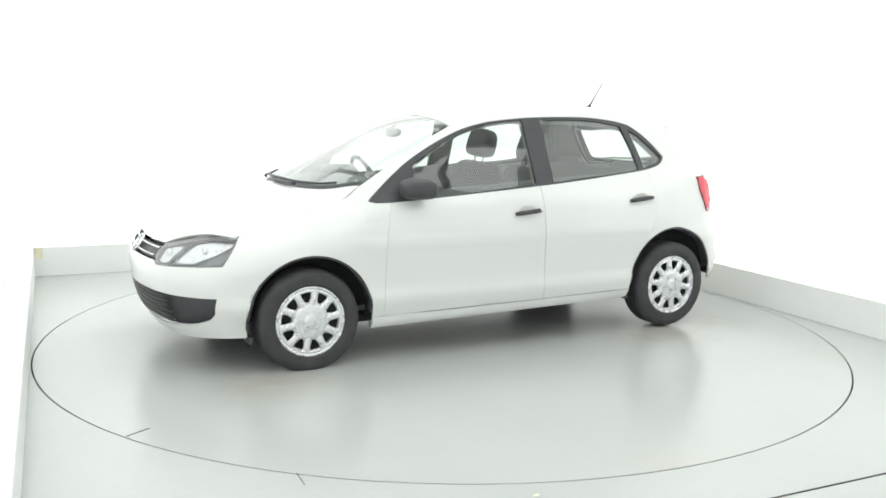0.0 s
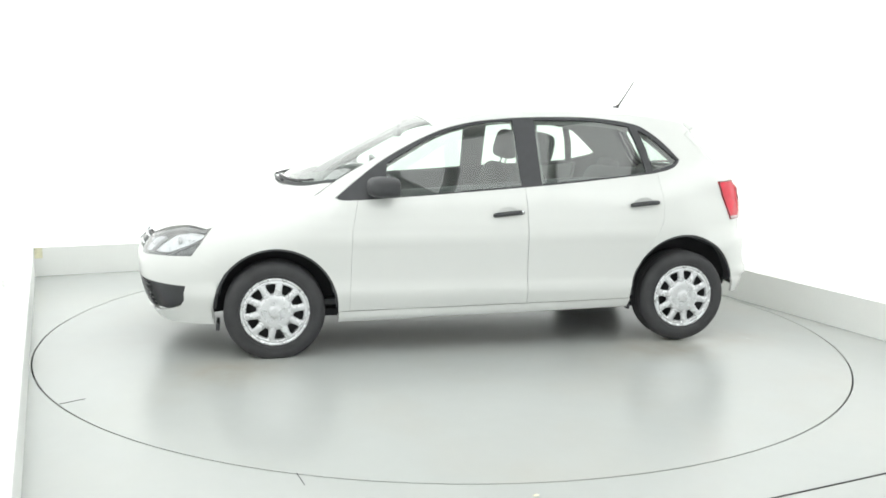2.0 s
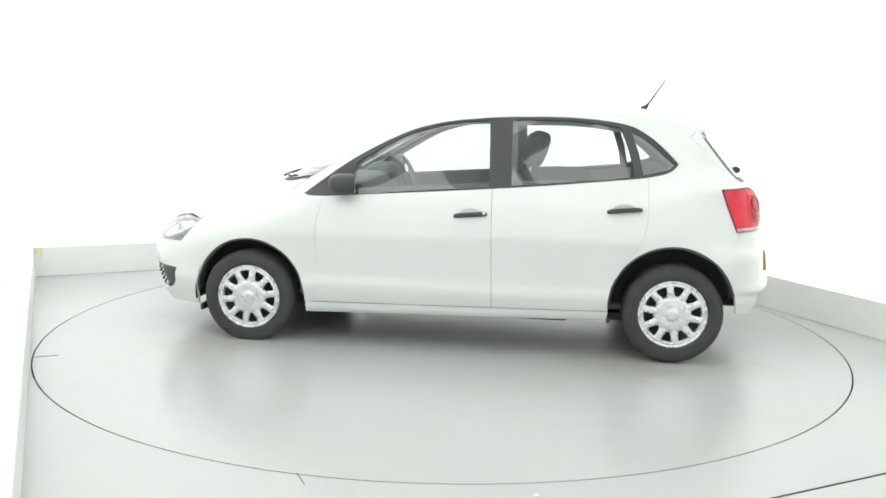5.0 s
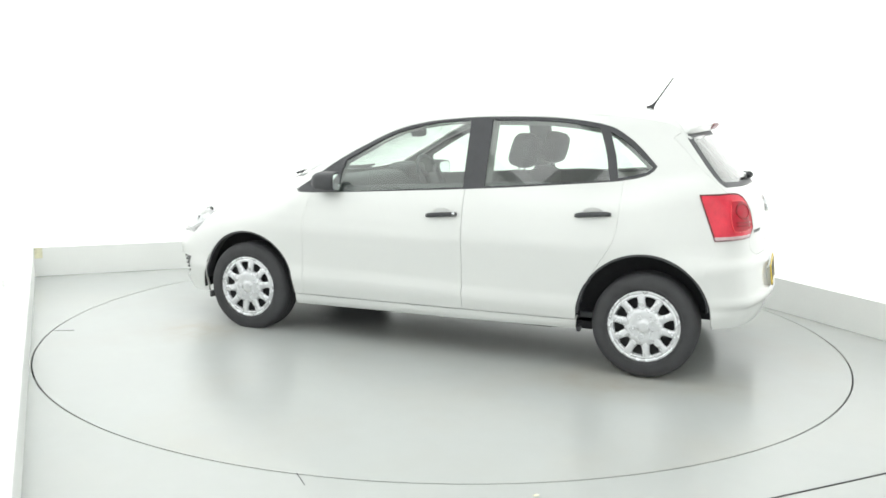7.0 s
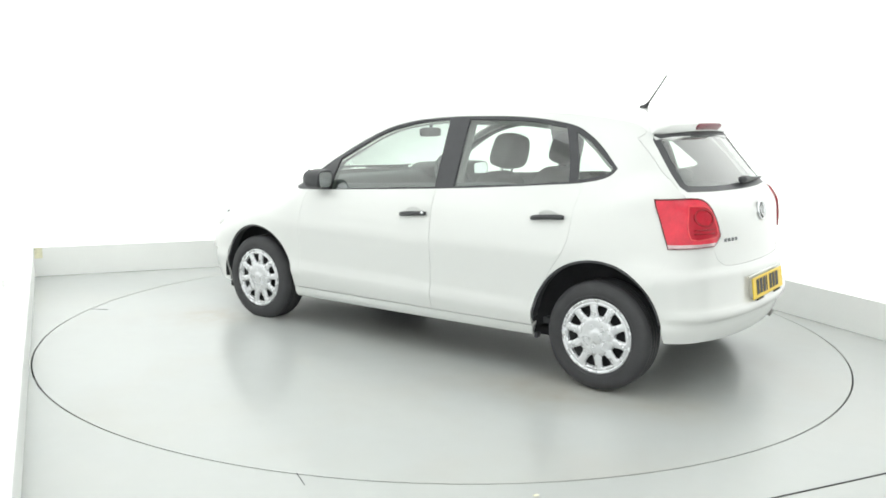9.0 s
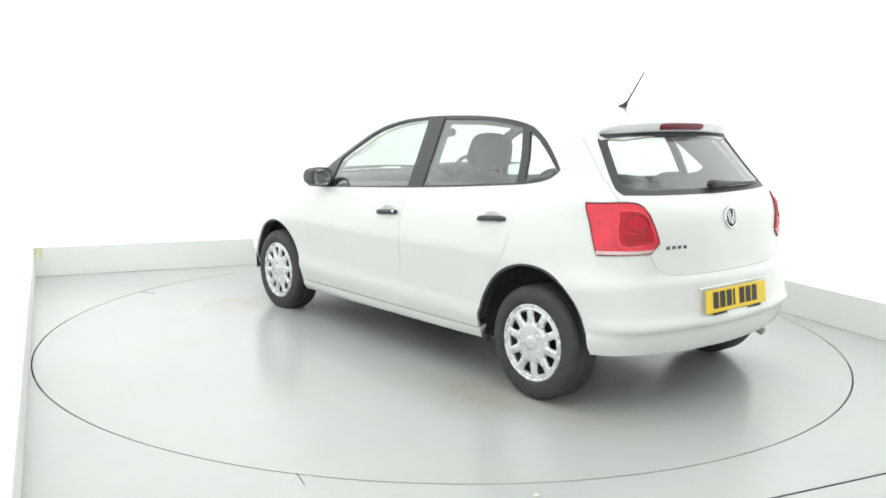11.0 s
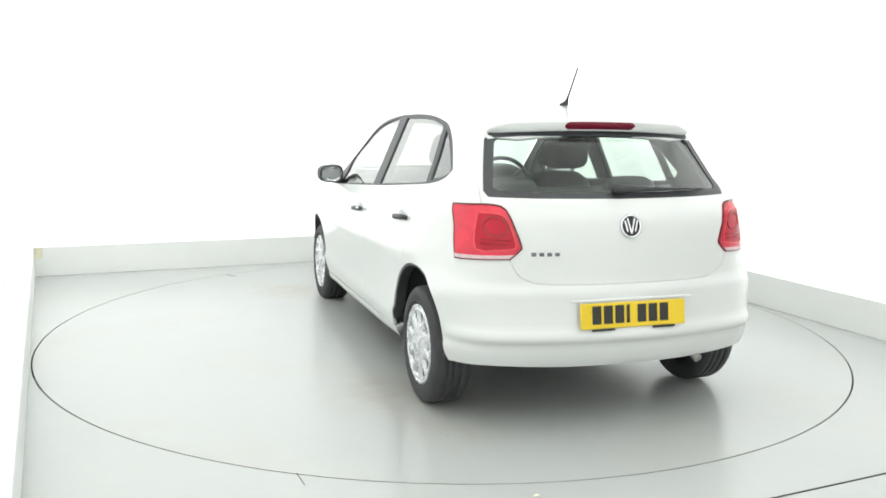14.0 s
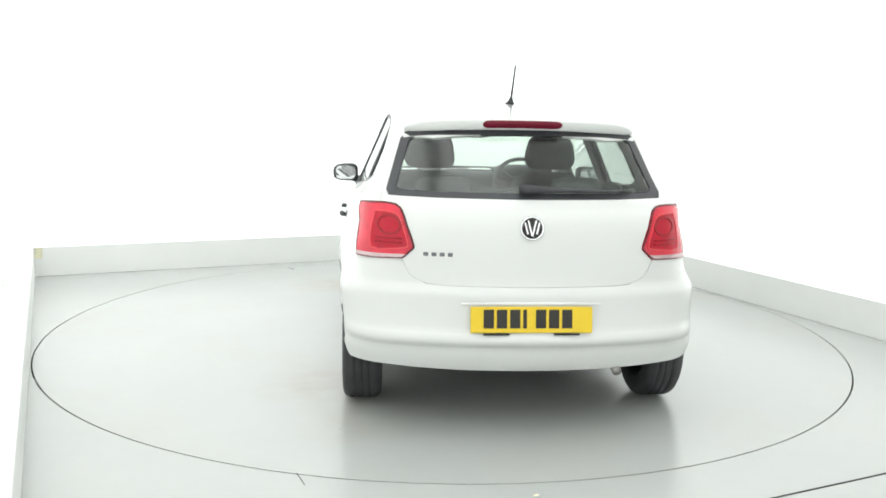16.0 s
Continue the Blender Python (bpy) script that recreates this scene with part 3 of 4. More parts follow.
def build_car_body(car):
    both = (False, True)
    win_top = line("S", *WIN_TOP, curved=True)
    win_low = line("S", *WIN_LOW, curved=True)
    ring = [win_top, win_low]

    def on_run(run, x):
        o = np.argsort(run[:, 0])
        return (x, float(np.interp(x, run[o, 0], run[o, 2])))
    top_join, low_b, low_c = on_run(win_top[win_top[:, 0] > -1.2], -.954), on_run(win_low[win_low[:, 2] < 1.1], -.205), on_run(win_low[win_low[:, 2] < 1.1], -1.075)
    roof_join = tuple(rail(-.954, -.954, 1)[0][[0, 2]])
    # seams
    door_front = line("S", (.775, .886), (.81, .73), (.822, .262))
    b_seam = line("S", low_b, (-.222, .278))
    door_rear = line("S", low_c, (-1.072, .80), (-1.045, .70), (-.985, .60), (-.911, .4755), curved=True)
    lamp_rear_top, lamp_rear_low = (1.548, .747), (1.678, .578)
    pillar_foot = lift("T", [(.909, .658)])[0]
    foot = (pillar_foot[0], pillar_foot[2])
    # front wing
    wing = [lift("T", [(.909, .658), (.945, .667)]), hood_line(.98, 1.60), line("S", lamp_rear_top, lamp_rear_low), line("S", lamp_rear_low, (1.509, .478)),
            arc(*ARCH_F, 35, 184), line("S", (.822, .262), (.81, .73), (.775, .886)),
            line("S", (.78, .886), (.86, .884), (.90, .896), curved=True), line("S", (.90, .896), foot)]
    sel = lambda a, b: win_low[(win_low[:, 0] <= a) & (win_low[:, 0] >= b)]
    door1 = [door_front, line("S", (.822, .262), (-.222, .278)), b_seam[::-1], sel(.774, -.203)[::1][np.argsort(sel(.774, -.203)[:, 0])]]
    s2_ = sel(-.207, -1.074)
    door2 = [b_seam, line("S", (-.222, .278), (-.874, .290)), arc(*ARCH_R, -5, 26, 8), door_rear[::-1], s2_[np.argsort(s2_[:, 0])]]
    sill = [line("S", (.881, .258), (.822, .258), (-.222, .274), (-.874, .286)), line("S", (-.880, .286), (-.872, .232)),
            line("S", (-.872, .232), (.885, .192)), line("S", (.885, .192), (.881, .258))]
    top_front = win_top[win_top[:, 0] > -.95]
    frame_side = [line("S", foot, (.90, .896)), top_front, line("S", top_join, roof_join), rail(-.954, .90)]
    hatch_edge = line("X", (.528, 1.318), (.568, 1.27), (.632, 1.03), (.636, .992))
    tail_outer = line("S", (-1.468, .985), (-1.50, .90), (-1.560, .752))
    quarter = [door_rear, arc(*ARCH_R, 26, 142), line("S", (-1.5008, .5375), (-1.568, .70)), line("S", (-1.568, .70), (-1.560, .752)), tail_outer[::-1],
               line("R", *drop("R", np.array([tail_outer[0], hatch_edge[-1]]))), hatch_edge[::-1], lift("T", [(-1.392, .522)]), rail(-1.365, -.954), line("S", roof_join, top_join),
               win_top[win_top[:, 0] <= -.957], sel(-1.077, -1.3)]
    for f in both:
        part("front_wing", panel("S", wing, flip=f, gap=.0), M_PAINT, car)
        part("front_door", panel("S", door1, flip=f), M_PAINT, car)
        part("rear_door", panel("S", door2, flip=f), M_PAINT, car)
        part("sill", panel("S", sill, flip=f, off=.0, depth=.05, step=.016, gap=.0006), M_PAINT, car)
        part("roof_rail", panel("S", frame_side, flip=f, gap=.0005), M_PAINT, car)
        part("rear_quarter", panel("S", quarter, flip=f, gap=.0), M_PAINT, car)
        # glazing in its black surround
        g1 = [line("S", (.62, .898), (.60, 1.08)), line("S", (.60, 1.085), (.33, 1.236), (.12, 1.303), (-.05, 1.330), (-.165, 1.339), curved=True),
              line("S", (-.168, 1.338), (-.185, .966)), line("S", (-.185, .966), (.32, .926), (.62, .898))]
        g2 = [line("S", (-.312, .976), (-.300, 1.344)), line("S", (-.300, 1.344), (-.66, 1.344), (-.905, 1.314), curved=True),
              line("S", (-.915, 1.31), (-.965, 1.18), (-.998, 1.041), curved=True), line("S", (-.998, 1.041), (-.80, 1.020), (-.312, .976))]
        g3 = [line("S", (-.975, 1.292), (-1.05, 1.254), (-1.13, 1.190), (-1.218, 1.115)), line("S", (-1.218, 1.115), (-1.19, 1.088), (-1.045, 1.052)),
              line("S", (-1.045, 1.052), (-1.02, 1.17), (-.975, 1.292))]
        g23 = [line("S", (-.340, .985), (-.330, 1.330)), line("S", (-.330, 1.330), (-.66, 1.330), (-.94, 1.295), (-1.05, 1.238), (-1.20, 1.115), curved=True),
               line("S", (-1.20, 1.112), (-1.16, 1.085), (-.995, 1.050), (-.340, .985))]
        part("window_surround", panel("S", ring, holes=[g1, g2, g3], flip=f, off=-.003, gap=.001, depth=.02), M_TRIM, car,
             "satin black window surround and centre pillar")
        part("pillar_trim", panel("S", ring, holes=[g1, g23], flip=f, off=-.045, gap=.0, depth=0), M_PILLAR, car, "grey inner pillar lining")
        part("quarter_trim", panel("S", quarter, flip=f, off=-.05, gap=.0, depth=0), M_PILLAR, car)
        for g in (g1, g2, g3):
            part("side_window", panel("S", g, flip=f, off=-.010, gap=-.004, depth=0, step=.06), M_GLASS, car, "green-tinted clear side glass")
        # arch lips and dark liners
        for cx, cz, r in (ARCH_F, ARCH_R):
            end = 180 if cx > 0 else 168
            lip = [arc(cx, cz, r + .001, end, 0, 40), arc(cx, cz, r - .014, 0, end, 40)]
            part("wheel_arch_lip", panel("S", lip, flip=f, off=-.006, depth=.05, step=.05), M_PLASTIC, car, "black wheel arch edge")
            s = -1 if f else 1
            bm = bmesh.new()
            prev = None
            for a in np.linspace(radians(-8), radians(188 if cx > 0 else 172), 30):
                row = [bm.verts.new((cx + (r + .006) * math.cos(a), s * y, cz + (r + .006) * math.sin(a))) for y in (.785, .615)]
                if prev:
                    bm.faces.new((prev[0], row[0], row[1], prev[1]))
                prev = row
            hub = bm.verts.new((cx, s * .615, cz))
            rim_v = [v for v in bm.verts if abs(abs(v.co.y) - .615) < 1e-6 and v is not hub]
            for a, b in zip(rim_v, rim_v[1:]):
                bm.faces.new((hub, a, b))
            part("arch_liner", bm, M_UNDER, car, "dark wheel arch liner")

    # front: bumper, lamps, grille, bonnet
    head = [line("S", lamp_rear_top, lamp_rear_low), line("F", *drop("F", np.array([lift("S", [lamp_rear_low])[0], lift("N", [(.43, .560)])[0]]))),
            line("N", (.43, .560), (.375, .60), (.365, .662)), line("F", *drop("F", np.array([lift("N", [(.365, .662)])[0], lift("N", [(.52, .715)])[0], hood_line(1.60, 1.60, 1)[0], lift("S", [lamp_rear_top])[0]])))]
    fog_l = line("F", *drop("F", np.concatenate([lift("S", [(1.712, .414), (1.742, .300)]), lift("N", [(.50, .248), (.0, .242)])])), curved=True)
    fog_t = line("F", *drop("F", np.concatenate([lift("N", [(.0, .418), (.50, .425)]), lift("S", [(1.712, .414)])])))
    fog = [fog_l, mirrored(fog_l)[::-1], mirrored(fog_t)[::-1], fog_t]
    side_l = [line("S", (1.509, .478), lamp_rear_low), head[1], head[2][:3]]
    lower_l = [arc(*ARCH_F, 35, -6, 12), line("S", (1.561, .246), (1.565, .200)), line("F", *drop("F", np.concatenate([lift("S", [(1.565, .200)]), lift("N", [(.45, .192), (0, .188)])])))]
    bumper = [line("F", *drop("F", lift("N", [(0, .575), (.385, .580)]))), side_l[1][::-1], side_l[0][::-1], *lower_l]
    bumper = bumper + [mirrored(r)[::-1] for r in bumper[::-1]]
    part("front_bumper", panel("F", bumper, holes=[fog], gap=.0), M_PAINT, car)
    part("lower_grille", panel("F", fog, off=-.03, depth=0, gap=-.01), M_PLASTIC, car, "dark grey plastic lower grille")
    for z in np.linspace(.270, .40, 6):
        yy = np.linspace(-.60, .60, 40)
        q = lift("N", np.stack([yy, yy * 0 + z], -1))
        q = q + normals(q) * -.012
        part("grille_bar", tube(q[2:-2], .007, 6), M_PLASTIC, car)
    grille = [line("N", (-.355, .586), (.355, .586)), line("N", (.355, .586), (.35, .652)), line("N", (.35, .652), (-.35, .652)), line("N", (-.35, .652), (-.355, .586))]
    part("upper_grille", panel("N", grille, off=-.015, depth=.0), M_TRIM, car, "slim black grille with bright strips")
    for z in (.600, .638):
        q = lift("N", [(y, z) for y in np.linspace(-.35, .35, 30)])
        part("grille_strip", tube(q + normals(q) * -.002, .0055, 6), M_CHROME, car, "bright grille strip")
    for f in both:
        part("headlamp", panel("F", head, off=-.035, gap=.0, depth=0, flip=f), M_LAMP_BODY, car, "smoky grey headlamp with bright reflectors")
        lamp = car.children[-1]
        part("bezel", panel("F", head, off=-.004, gap=.001, depth=.02, flip=f, inset=.013), M_TRIM, lamp, "dark lamp bezel")
        part("lens", panel("F", head, off=.001, gap=.002, depth=.035, flip=f, step=.05), M_LENS, lamp, "clear headlamp cover")
        for pts in (((.548, .592), (.545, .680), (.60, .703), (.668, .708), (.672, .64), (.63, .592), (.548, .592)),
                    ((.412, .586), (.402, .642), (.445, .662), (.495, .668), (.498, .588), (.45, .582), (.412, .586))):
            bowl = panel("F", [line("F", *drop("F", lift("N", pts)))], off=-.016, depth=.018, gap=0, flip=f, step=.02)
            part("reflector", bowl, M_REFLECTOR, lamp, "bright lamp reflector")
        for yy, zz in ((.615, .652), (.455, .628)):
            q = lift("N", [(yy, zz)])
            c = (q + normals(q) * -.010)[0]
            bulb = lathe([(.024, -.006), (.022, .002), (.014, .006), (.001, .007)], 20)
            bmesh.ops.transform(bulb, matrix=Matrix.Translation(Vector(c)) @ Vector((1, .3, .1)).to_track_quat("Y", "Z").to_matrix().to_4x4(), verts=bulb.verts)
            if f:
                bmesh.ops.scale(bulb, vec=(1, -1, 1), verts=bulb.verts)
                bmesh.ops.reverse_faces(bulb, faces=bulb.faces)
            part("bulb_cap", bulb, M_SILVER, lamp)
    bon = hood_line(.98, 1.60)
    tip = line("T", (hood_line(1.60, 1.60, 1)[0][0], hood_line(1.60, 1.60, 1)[0][1]), *[tuple(v[:2]) for v in lift("N", [(.52, .722), (.36, .662), (.2, .660), (0, .660)])])
    cowl_l = lift("T", [(1.20 - .25 * y * y - 1.0 * y ** 4, y) for y in np.linspace(0, .655, 20)])
    bonnet = [cowl_l, bon[1:], tip]
    bonnet = bonnet + [mirrored(r)[::-1] for r in bonnet[::-1]]
    part("bonnet", panel("T", bonnet, off=.001, gap=.0004), M_PAINT, car)
    ws_low = lift("T", [(1.155 - .25 * y * y - 1.0 * y ** 4, y) for y in np.linspace(0, .635, 20)])
    cowl = [cowl_l, line("T", (cowl_l[-1][0], cowl_l[-1][1]), (ws_low[-1][0], ws_low[-1][1])), ws_low[::-1]]
    cowl = cowl + [mirrored(r)[::-1] for r in cowl[::-1]]
    part("cowl", panel("T", cowl, off=-.010, depth=.02), M_TRIM, car, "black plastic cowl below the windscreen")
    ws_side = lift("T", [(x, RAIL(x) - .012) for x in np.linspace(.885, .315, 22)])
    ws_top = lift("T", [(.35 - .11 * y * y, y) for y in np.linspace(.56, 0, 16)])
    ws = [ws_low, ws_side, ws_top]
    ws = ws + [mirrored(r)[::-1] for r in ws[::-1]]
    part("windscreen", panel("T", ws, off=-.004, depth=.004, gap=.0), M_GLASS, car, "clear green-tinted windscreen")
    roof_side = rail(.33, -1.385, 40)
    roof = [lift("T", [(.352 - .11 * y * y, y) for y in np.linspace(0, .57, 16)]), roof_side, line("T", (-1.39, .53), (-1.425, .40), (-1.437, .2), (-1.44, 0))]
    roof = roof + [mirrored(r)[::-1] for r in roof[::-1]]
    part("roof", panel("T", roof, gap=.0005), M_PAINT, car)
    lining = [lift("T", [(.30, y) for y in np.linspace(0, .53, 8)]), lift("T", [(x, RAIL(x) - .03) for x in np.linspace(.28, -1.34, 24)]), line("T", (-1.36, .48), (-1.36, 0))]
    lining = lining + [mirrored(r)[::-1] for r in lining[::-1]]
    part("headlining", panel("T", lining, off=-.035, gap=.0, depth=.0), M_LINING, car, "pale grey cloth headlining")

    # rear: hatch, lamps, bumper
    corner = [line("X", (.43, 1.330), (.540, 1.312)), line("X", (.540, 1.312), (.530, 1.345)), line("X", (.530, 1.345), (.43, 1.352)), line("X", (.43, 1.352), (.43, 1.330))]
    for f in both:
        part("roof_corner", panel("X", corner, off=-.009, gap=0, depth=0, flip=f, step=.02), M_PAINT, car)
    w_l = line("X", (.0, 1.324), (.25, 1.321), (.40, 1.314), (.512, 1.300), (.546, 1.262), (.612, 1.045), (.600, 1.022), (.40, 1.018), (.0, 1.016))
    win = [w_l, mirrored(w_l)[::-1]]
    h_l = [line("X", (0, 1.343), (.25, 1.340), (.40, 1.334), (.528, 1.318)), hatch_edge, line("X", (.636, .992), (.585, .990), (.548, .972), (.522, .90), (.495, .822), (.502, .800), (.545, .762), curved=True),
           line("X", (.545, .762), (.515, .70), (.46, .668), (.38, .655), (0, .652), curved=True)]
    hatch = h_l + [mirrored(r)[::-1] for r in h_l[::-1]]
    part("tailgate", panel("R", hatch, holes=[win], gap=.0016), M_PAINT, car)
    part("tailgate_lining", panel("R", hatch, holes=[win], off=-.03, gap=.0, depth=0), M_CABIN, car)
    g_l = line("X", (.0, 1.284), (.38, 1.279), (.492, 1.268), (.510, 1.252), (.570, 1.064), (.556, 1.048), (.40, 1.042), (.0, 1.040))
    g = [g_l, mirrored(g_l)[::-1]]
    part("rear_window_border", panel("R", win, holes=[g], off=-.002, gap=.0, depth=.008), M_TRIM, car, "black border of the rear window")
    t_l = line("X", (0, 1.336), (.25, 1.333), (.40, 1.326), (.503, 1.306), (.528, 1.283), (.503, 1.270), (.38, 1.279), (0, 1.284))
    part("window_top_band", panel("X", [t_l, mirrored(t_l)[::-1]], off=.0018, gap=.0, depth=.003, step=.02), M_TRIM, car, "black band of the rear window under the spoiler")
    part("rear_window", panel("R", win, off=-.006, gap=.0, depth=0, step=.06), M_GLASS_REAR, car, "clear tinted rear window")
    tail = [line("X", (.636, .992), (.585, .990), (.548, .972), (.522, .90), (.495, .822), (.502, .800), (.545, .762), curved=True), line("R", *drop("R", np.array([lift("X", [(.545, .762)])[0], lift("S", [(-1.560, .752)])[0]]))),
            tail_outer[::-1], line("R", *drop("R", np.array([lift("S", [(-1.468, .985)])[0], lift("X", [(.636, .992)])[0]])))]
    chamber = [line("X", (.655, .958), (.585, .955), (.553, .935), (.532, .880), (.518, .825), (.530, .808), (.600, .800), (.672, .800), (.672, .88), (.655, .958), curved=True)]
    ring = [lift("X", [(.597 + .050 * math.cos(w), .902 + .042 * math.sin(w)) for w in np.linspace(0, 2 * math.pi, 33)])]
    strip = [line("X", (.524, .784), (.545, .766)), line("R", *drop("R", np.array([lift("X", [(.545, .766)])[0], lift("S", [(-1.560, .756)])[0]]))), line("S", (-1.560, .756), (-1.553, .776)),
             line("R", *drop("R", np.array([lift("S", [(-1.553, .776)])[0], lift("X", [(.524, .785)])[0]])))]
    for f in both:
        lamp = part("tail_lamp", panel("R", tail, off=.006, flip=f, depth=.02), M_RED, car, "red moulded tail lamp")
        part("lamp_rim", panel("R", tail, off=.0075, depth=.004, gap=.001, flip=f, inset=.005), M_RED_RIM, lamp, "dark edge of the lamp")
        part("lamp_chamber", panel("R", chamber, off=.0074, depth=.003, gap=0, flip=f), M_RED_DARK, lamp, "darker red lamp chamber")
        part("chamber_edge", panel("R", chamber, off=.0095, depth=.004, gap=-.001, flip=f, inset=.006, step=.05), M_RED_GLEAM, lamp, "lighter moulded edge of the chamber")
        part("chamber_ring", panel("R", ring, off=.0105, depth=.005, gap=0, flip=f, inset=.008, step=.05), M_RED_RING, lamp, "deep red ring moulded in the lamp")
        for z in (.828, .846):
            q = lift("X", [(y, z) for y in np.linspace(.545, .655, 10)])
            q = q + normals(q) * .009
            part("lens_rib", tube(mirrored(q) if f else q, .0026, 6), M_RED_RING, lamp)
        part("reversing_strip", panel("R", strip, off=.008, depth=.003, gap=.002, flip=f), M_CLEAR, lamp, "clear strip at the lamp's foot")
    b_l = [line("X", (0, .652), (.38, .655), (.46, .668), (.515, .70), (.545, .762), curved=True), tail[1], line("S", (-1.560, .752), (-1.568, .70), (-1.5008, .5375)),
           arc(*ARCH_R, 142, 178, 12), line("S", (-1.575, .33), (-1.580, .302)), line("R", *drop("R", np.concatenate([lift("S", [(-1.580, .302)]), lift("X", [(.62, .300), (.5, .294), (.3, .287), (0, .284)])])))]
    bump = b_l + [mirrored(r)[::-1] for r in b_l[::-1]]
    part("rear_bumper", panel("R", bump, gap=.0, step=.014), M_PAINT, car)


# ---- wheels ----
R_TYRE = .290


def build_wheel(car):
    """A left-hand wheel about its own centre, outer face towards +y."""
    tall = lambda r: r if r < .21 else .21 + (r - .21) * 1.06
    prof = [(.178, .060), (.197, .079), (.205, .086), (.222, .0905), (.245, .0925), (.266, .0885), (.279, .080), (.286, .070)]
    for c in (.048, .016, -.016, -.048):
        w = .012
        prof += [(.2885, c + w), (R_TYRE, c + w - .002), (R_TYRE, c - w + .002), (.2885, c - w), (.2835, c - w - .001), (.2835, c - .032 + w + .001)]
    prof = prof[:-2] + [(.286, -.070), (.279, -.080), (.266, -.0885), (.245, -.0925), (.205, -.086), (.178, -.060)]
    wheel = part("wheel", lathe([(.001, .045), (.07, .048), (.10, .035), (.16, .03), (.176, .07), (.196, .078), (.19, .06), (.18, -.07), (.196, -.08)], 48), M_STEEL, car,
                 "steel wheel with a ten-spoke silver trim")
    part("tyre", lathe([(tall(r), a) for r, a in prof], 96), M_RUBBER, wheel, "black road tyre with shallow grooves")
    # ribs on the sidewall
    part("sidewall_rib", lathe([(.2155, .0885), (.217, .0915), (.220, .0918), (.2215, .0895)], 72), M_RUBBER, wheel)
    rim = lathe([(.165, .068), (.168, .082), (.173, .0862), (.180, .0862), (.1825, .0825), (.186, .0825), (.189, .0868), (.196, .0885), (.201, .0860), (.202, .076)], 72)
    hub = lathe([(.001, .0945), (.020, .094), (.030, .0925), (.036, .0885), (.055, .0898), (.084, .0890), (.102, .0862), (.108, .080), (.110, .068)], 48)
    trim = join(rim, hub)
    trim = part("wheel_trim", trim, M_SILVER, wheel, "silver ten-spoke wheel trim")
    for i in range(10):
        a = 2 * math.pi * (i + .25) / 10
        bm = bmesh.new()
        rows = []
        for r, w, y in ((.085, .027, .0862), (.110, .0242, .0874), (.130, .0208, .0882), (.150, .0198, .0880), (.163, .0235, .0868), (.175, .032, .085)):
            rows.append([bm.verts.new((r, y + dy, s)) for s, dy in ((-w, -.014), (-w * .92, -.003), (-w * .5, 0), (0, .0012), (w * .5, 0), (w * .92, -.003), (w, -.014))])
        for p, q in zip(rows, rows[1:]):
            for k in range(6):
                bm.faces.new((p[k], p[k + 1], q[k + 1], q[k]))
        bmesh.ops.recalc_face_normals(bm, faces=bm.faces)
        bmesh.ops.rotate(bm, matrix=Matrix.Rotation(a, 3, "Y"), verts=bm.verts)
        part("spoke", bm, M_SILVER, trim)
    for i in range(5):
        a = 2 * math.pi * (i + .1) / 5
        bm = lathe([(.012, .0), (.0125, .004), (.009, .0055), (.0065, .002), (.001, .001)], 16)
        bmesh.ops.translate(bm, vec=(.055 * math.cos(a), .0878, .055 * math.sin(a)), verts=bm.verts)
        part("bolt_cap", bm, M_SILVER, trim)
    return wheel


def build_wheels(car):
    w = build_wheel(car)
    # the tyres are pressed a little flat where they stand
    w.matrix_basis = pose(1.234, .712, .266) @ Matrix.Diagonal((.948, 1, .948, 1))
    for m in (pose(-1.237, .712, .285, 0, 17, 0), pose(1.234, -.712, .266, 0, 8, 180) @ Matrix.Diagonal((.948, 1, .948, 1)), pose(-1.237, -.712, .285, 0, 26, 180)):
        copy_thing(w, m)


# ---- outside details of the car ----
def on_skin(chart, uv, off=0.0):
    p = lift(chart, [uv])
    return Vector((p + normals(p) * off)[0]), Vector(normals(p)[0])


def flip_y(bm):
    bmesh.ops.scale(bm, vec=(1, -1, 1), verts=bm.verts)
    bmesh.ops.reverse_faces(bm, faces=bm.faces)
    return bm


def handle(x0, x1, z, flip):
    q = lift("S", [(x, z + .09 * ((x0 + x1) / 2 - x)) for x in np.linspace(x0, x1, 13)])
    n = normals(q)
    bow = np.array([.006, .014, .018, .019, .019, .019, .019, .019, .019, .019, .018, .014, .006])
    q = q + n * bow[:, None]
    r = [.010, .0125, .0135, .0135, .0135, .0135, .0135, .0135, .0135, .0135, .0135, .0125, .010]
    bm = tube(q, r, 10)
    return flip_y(bm) if flip else bm


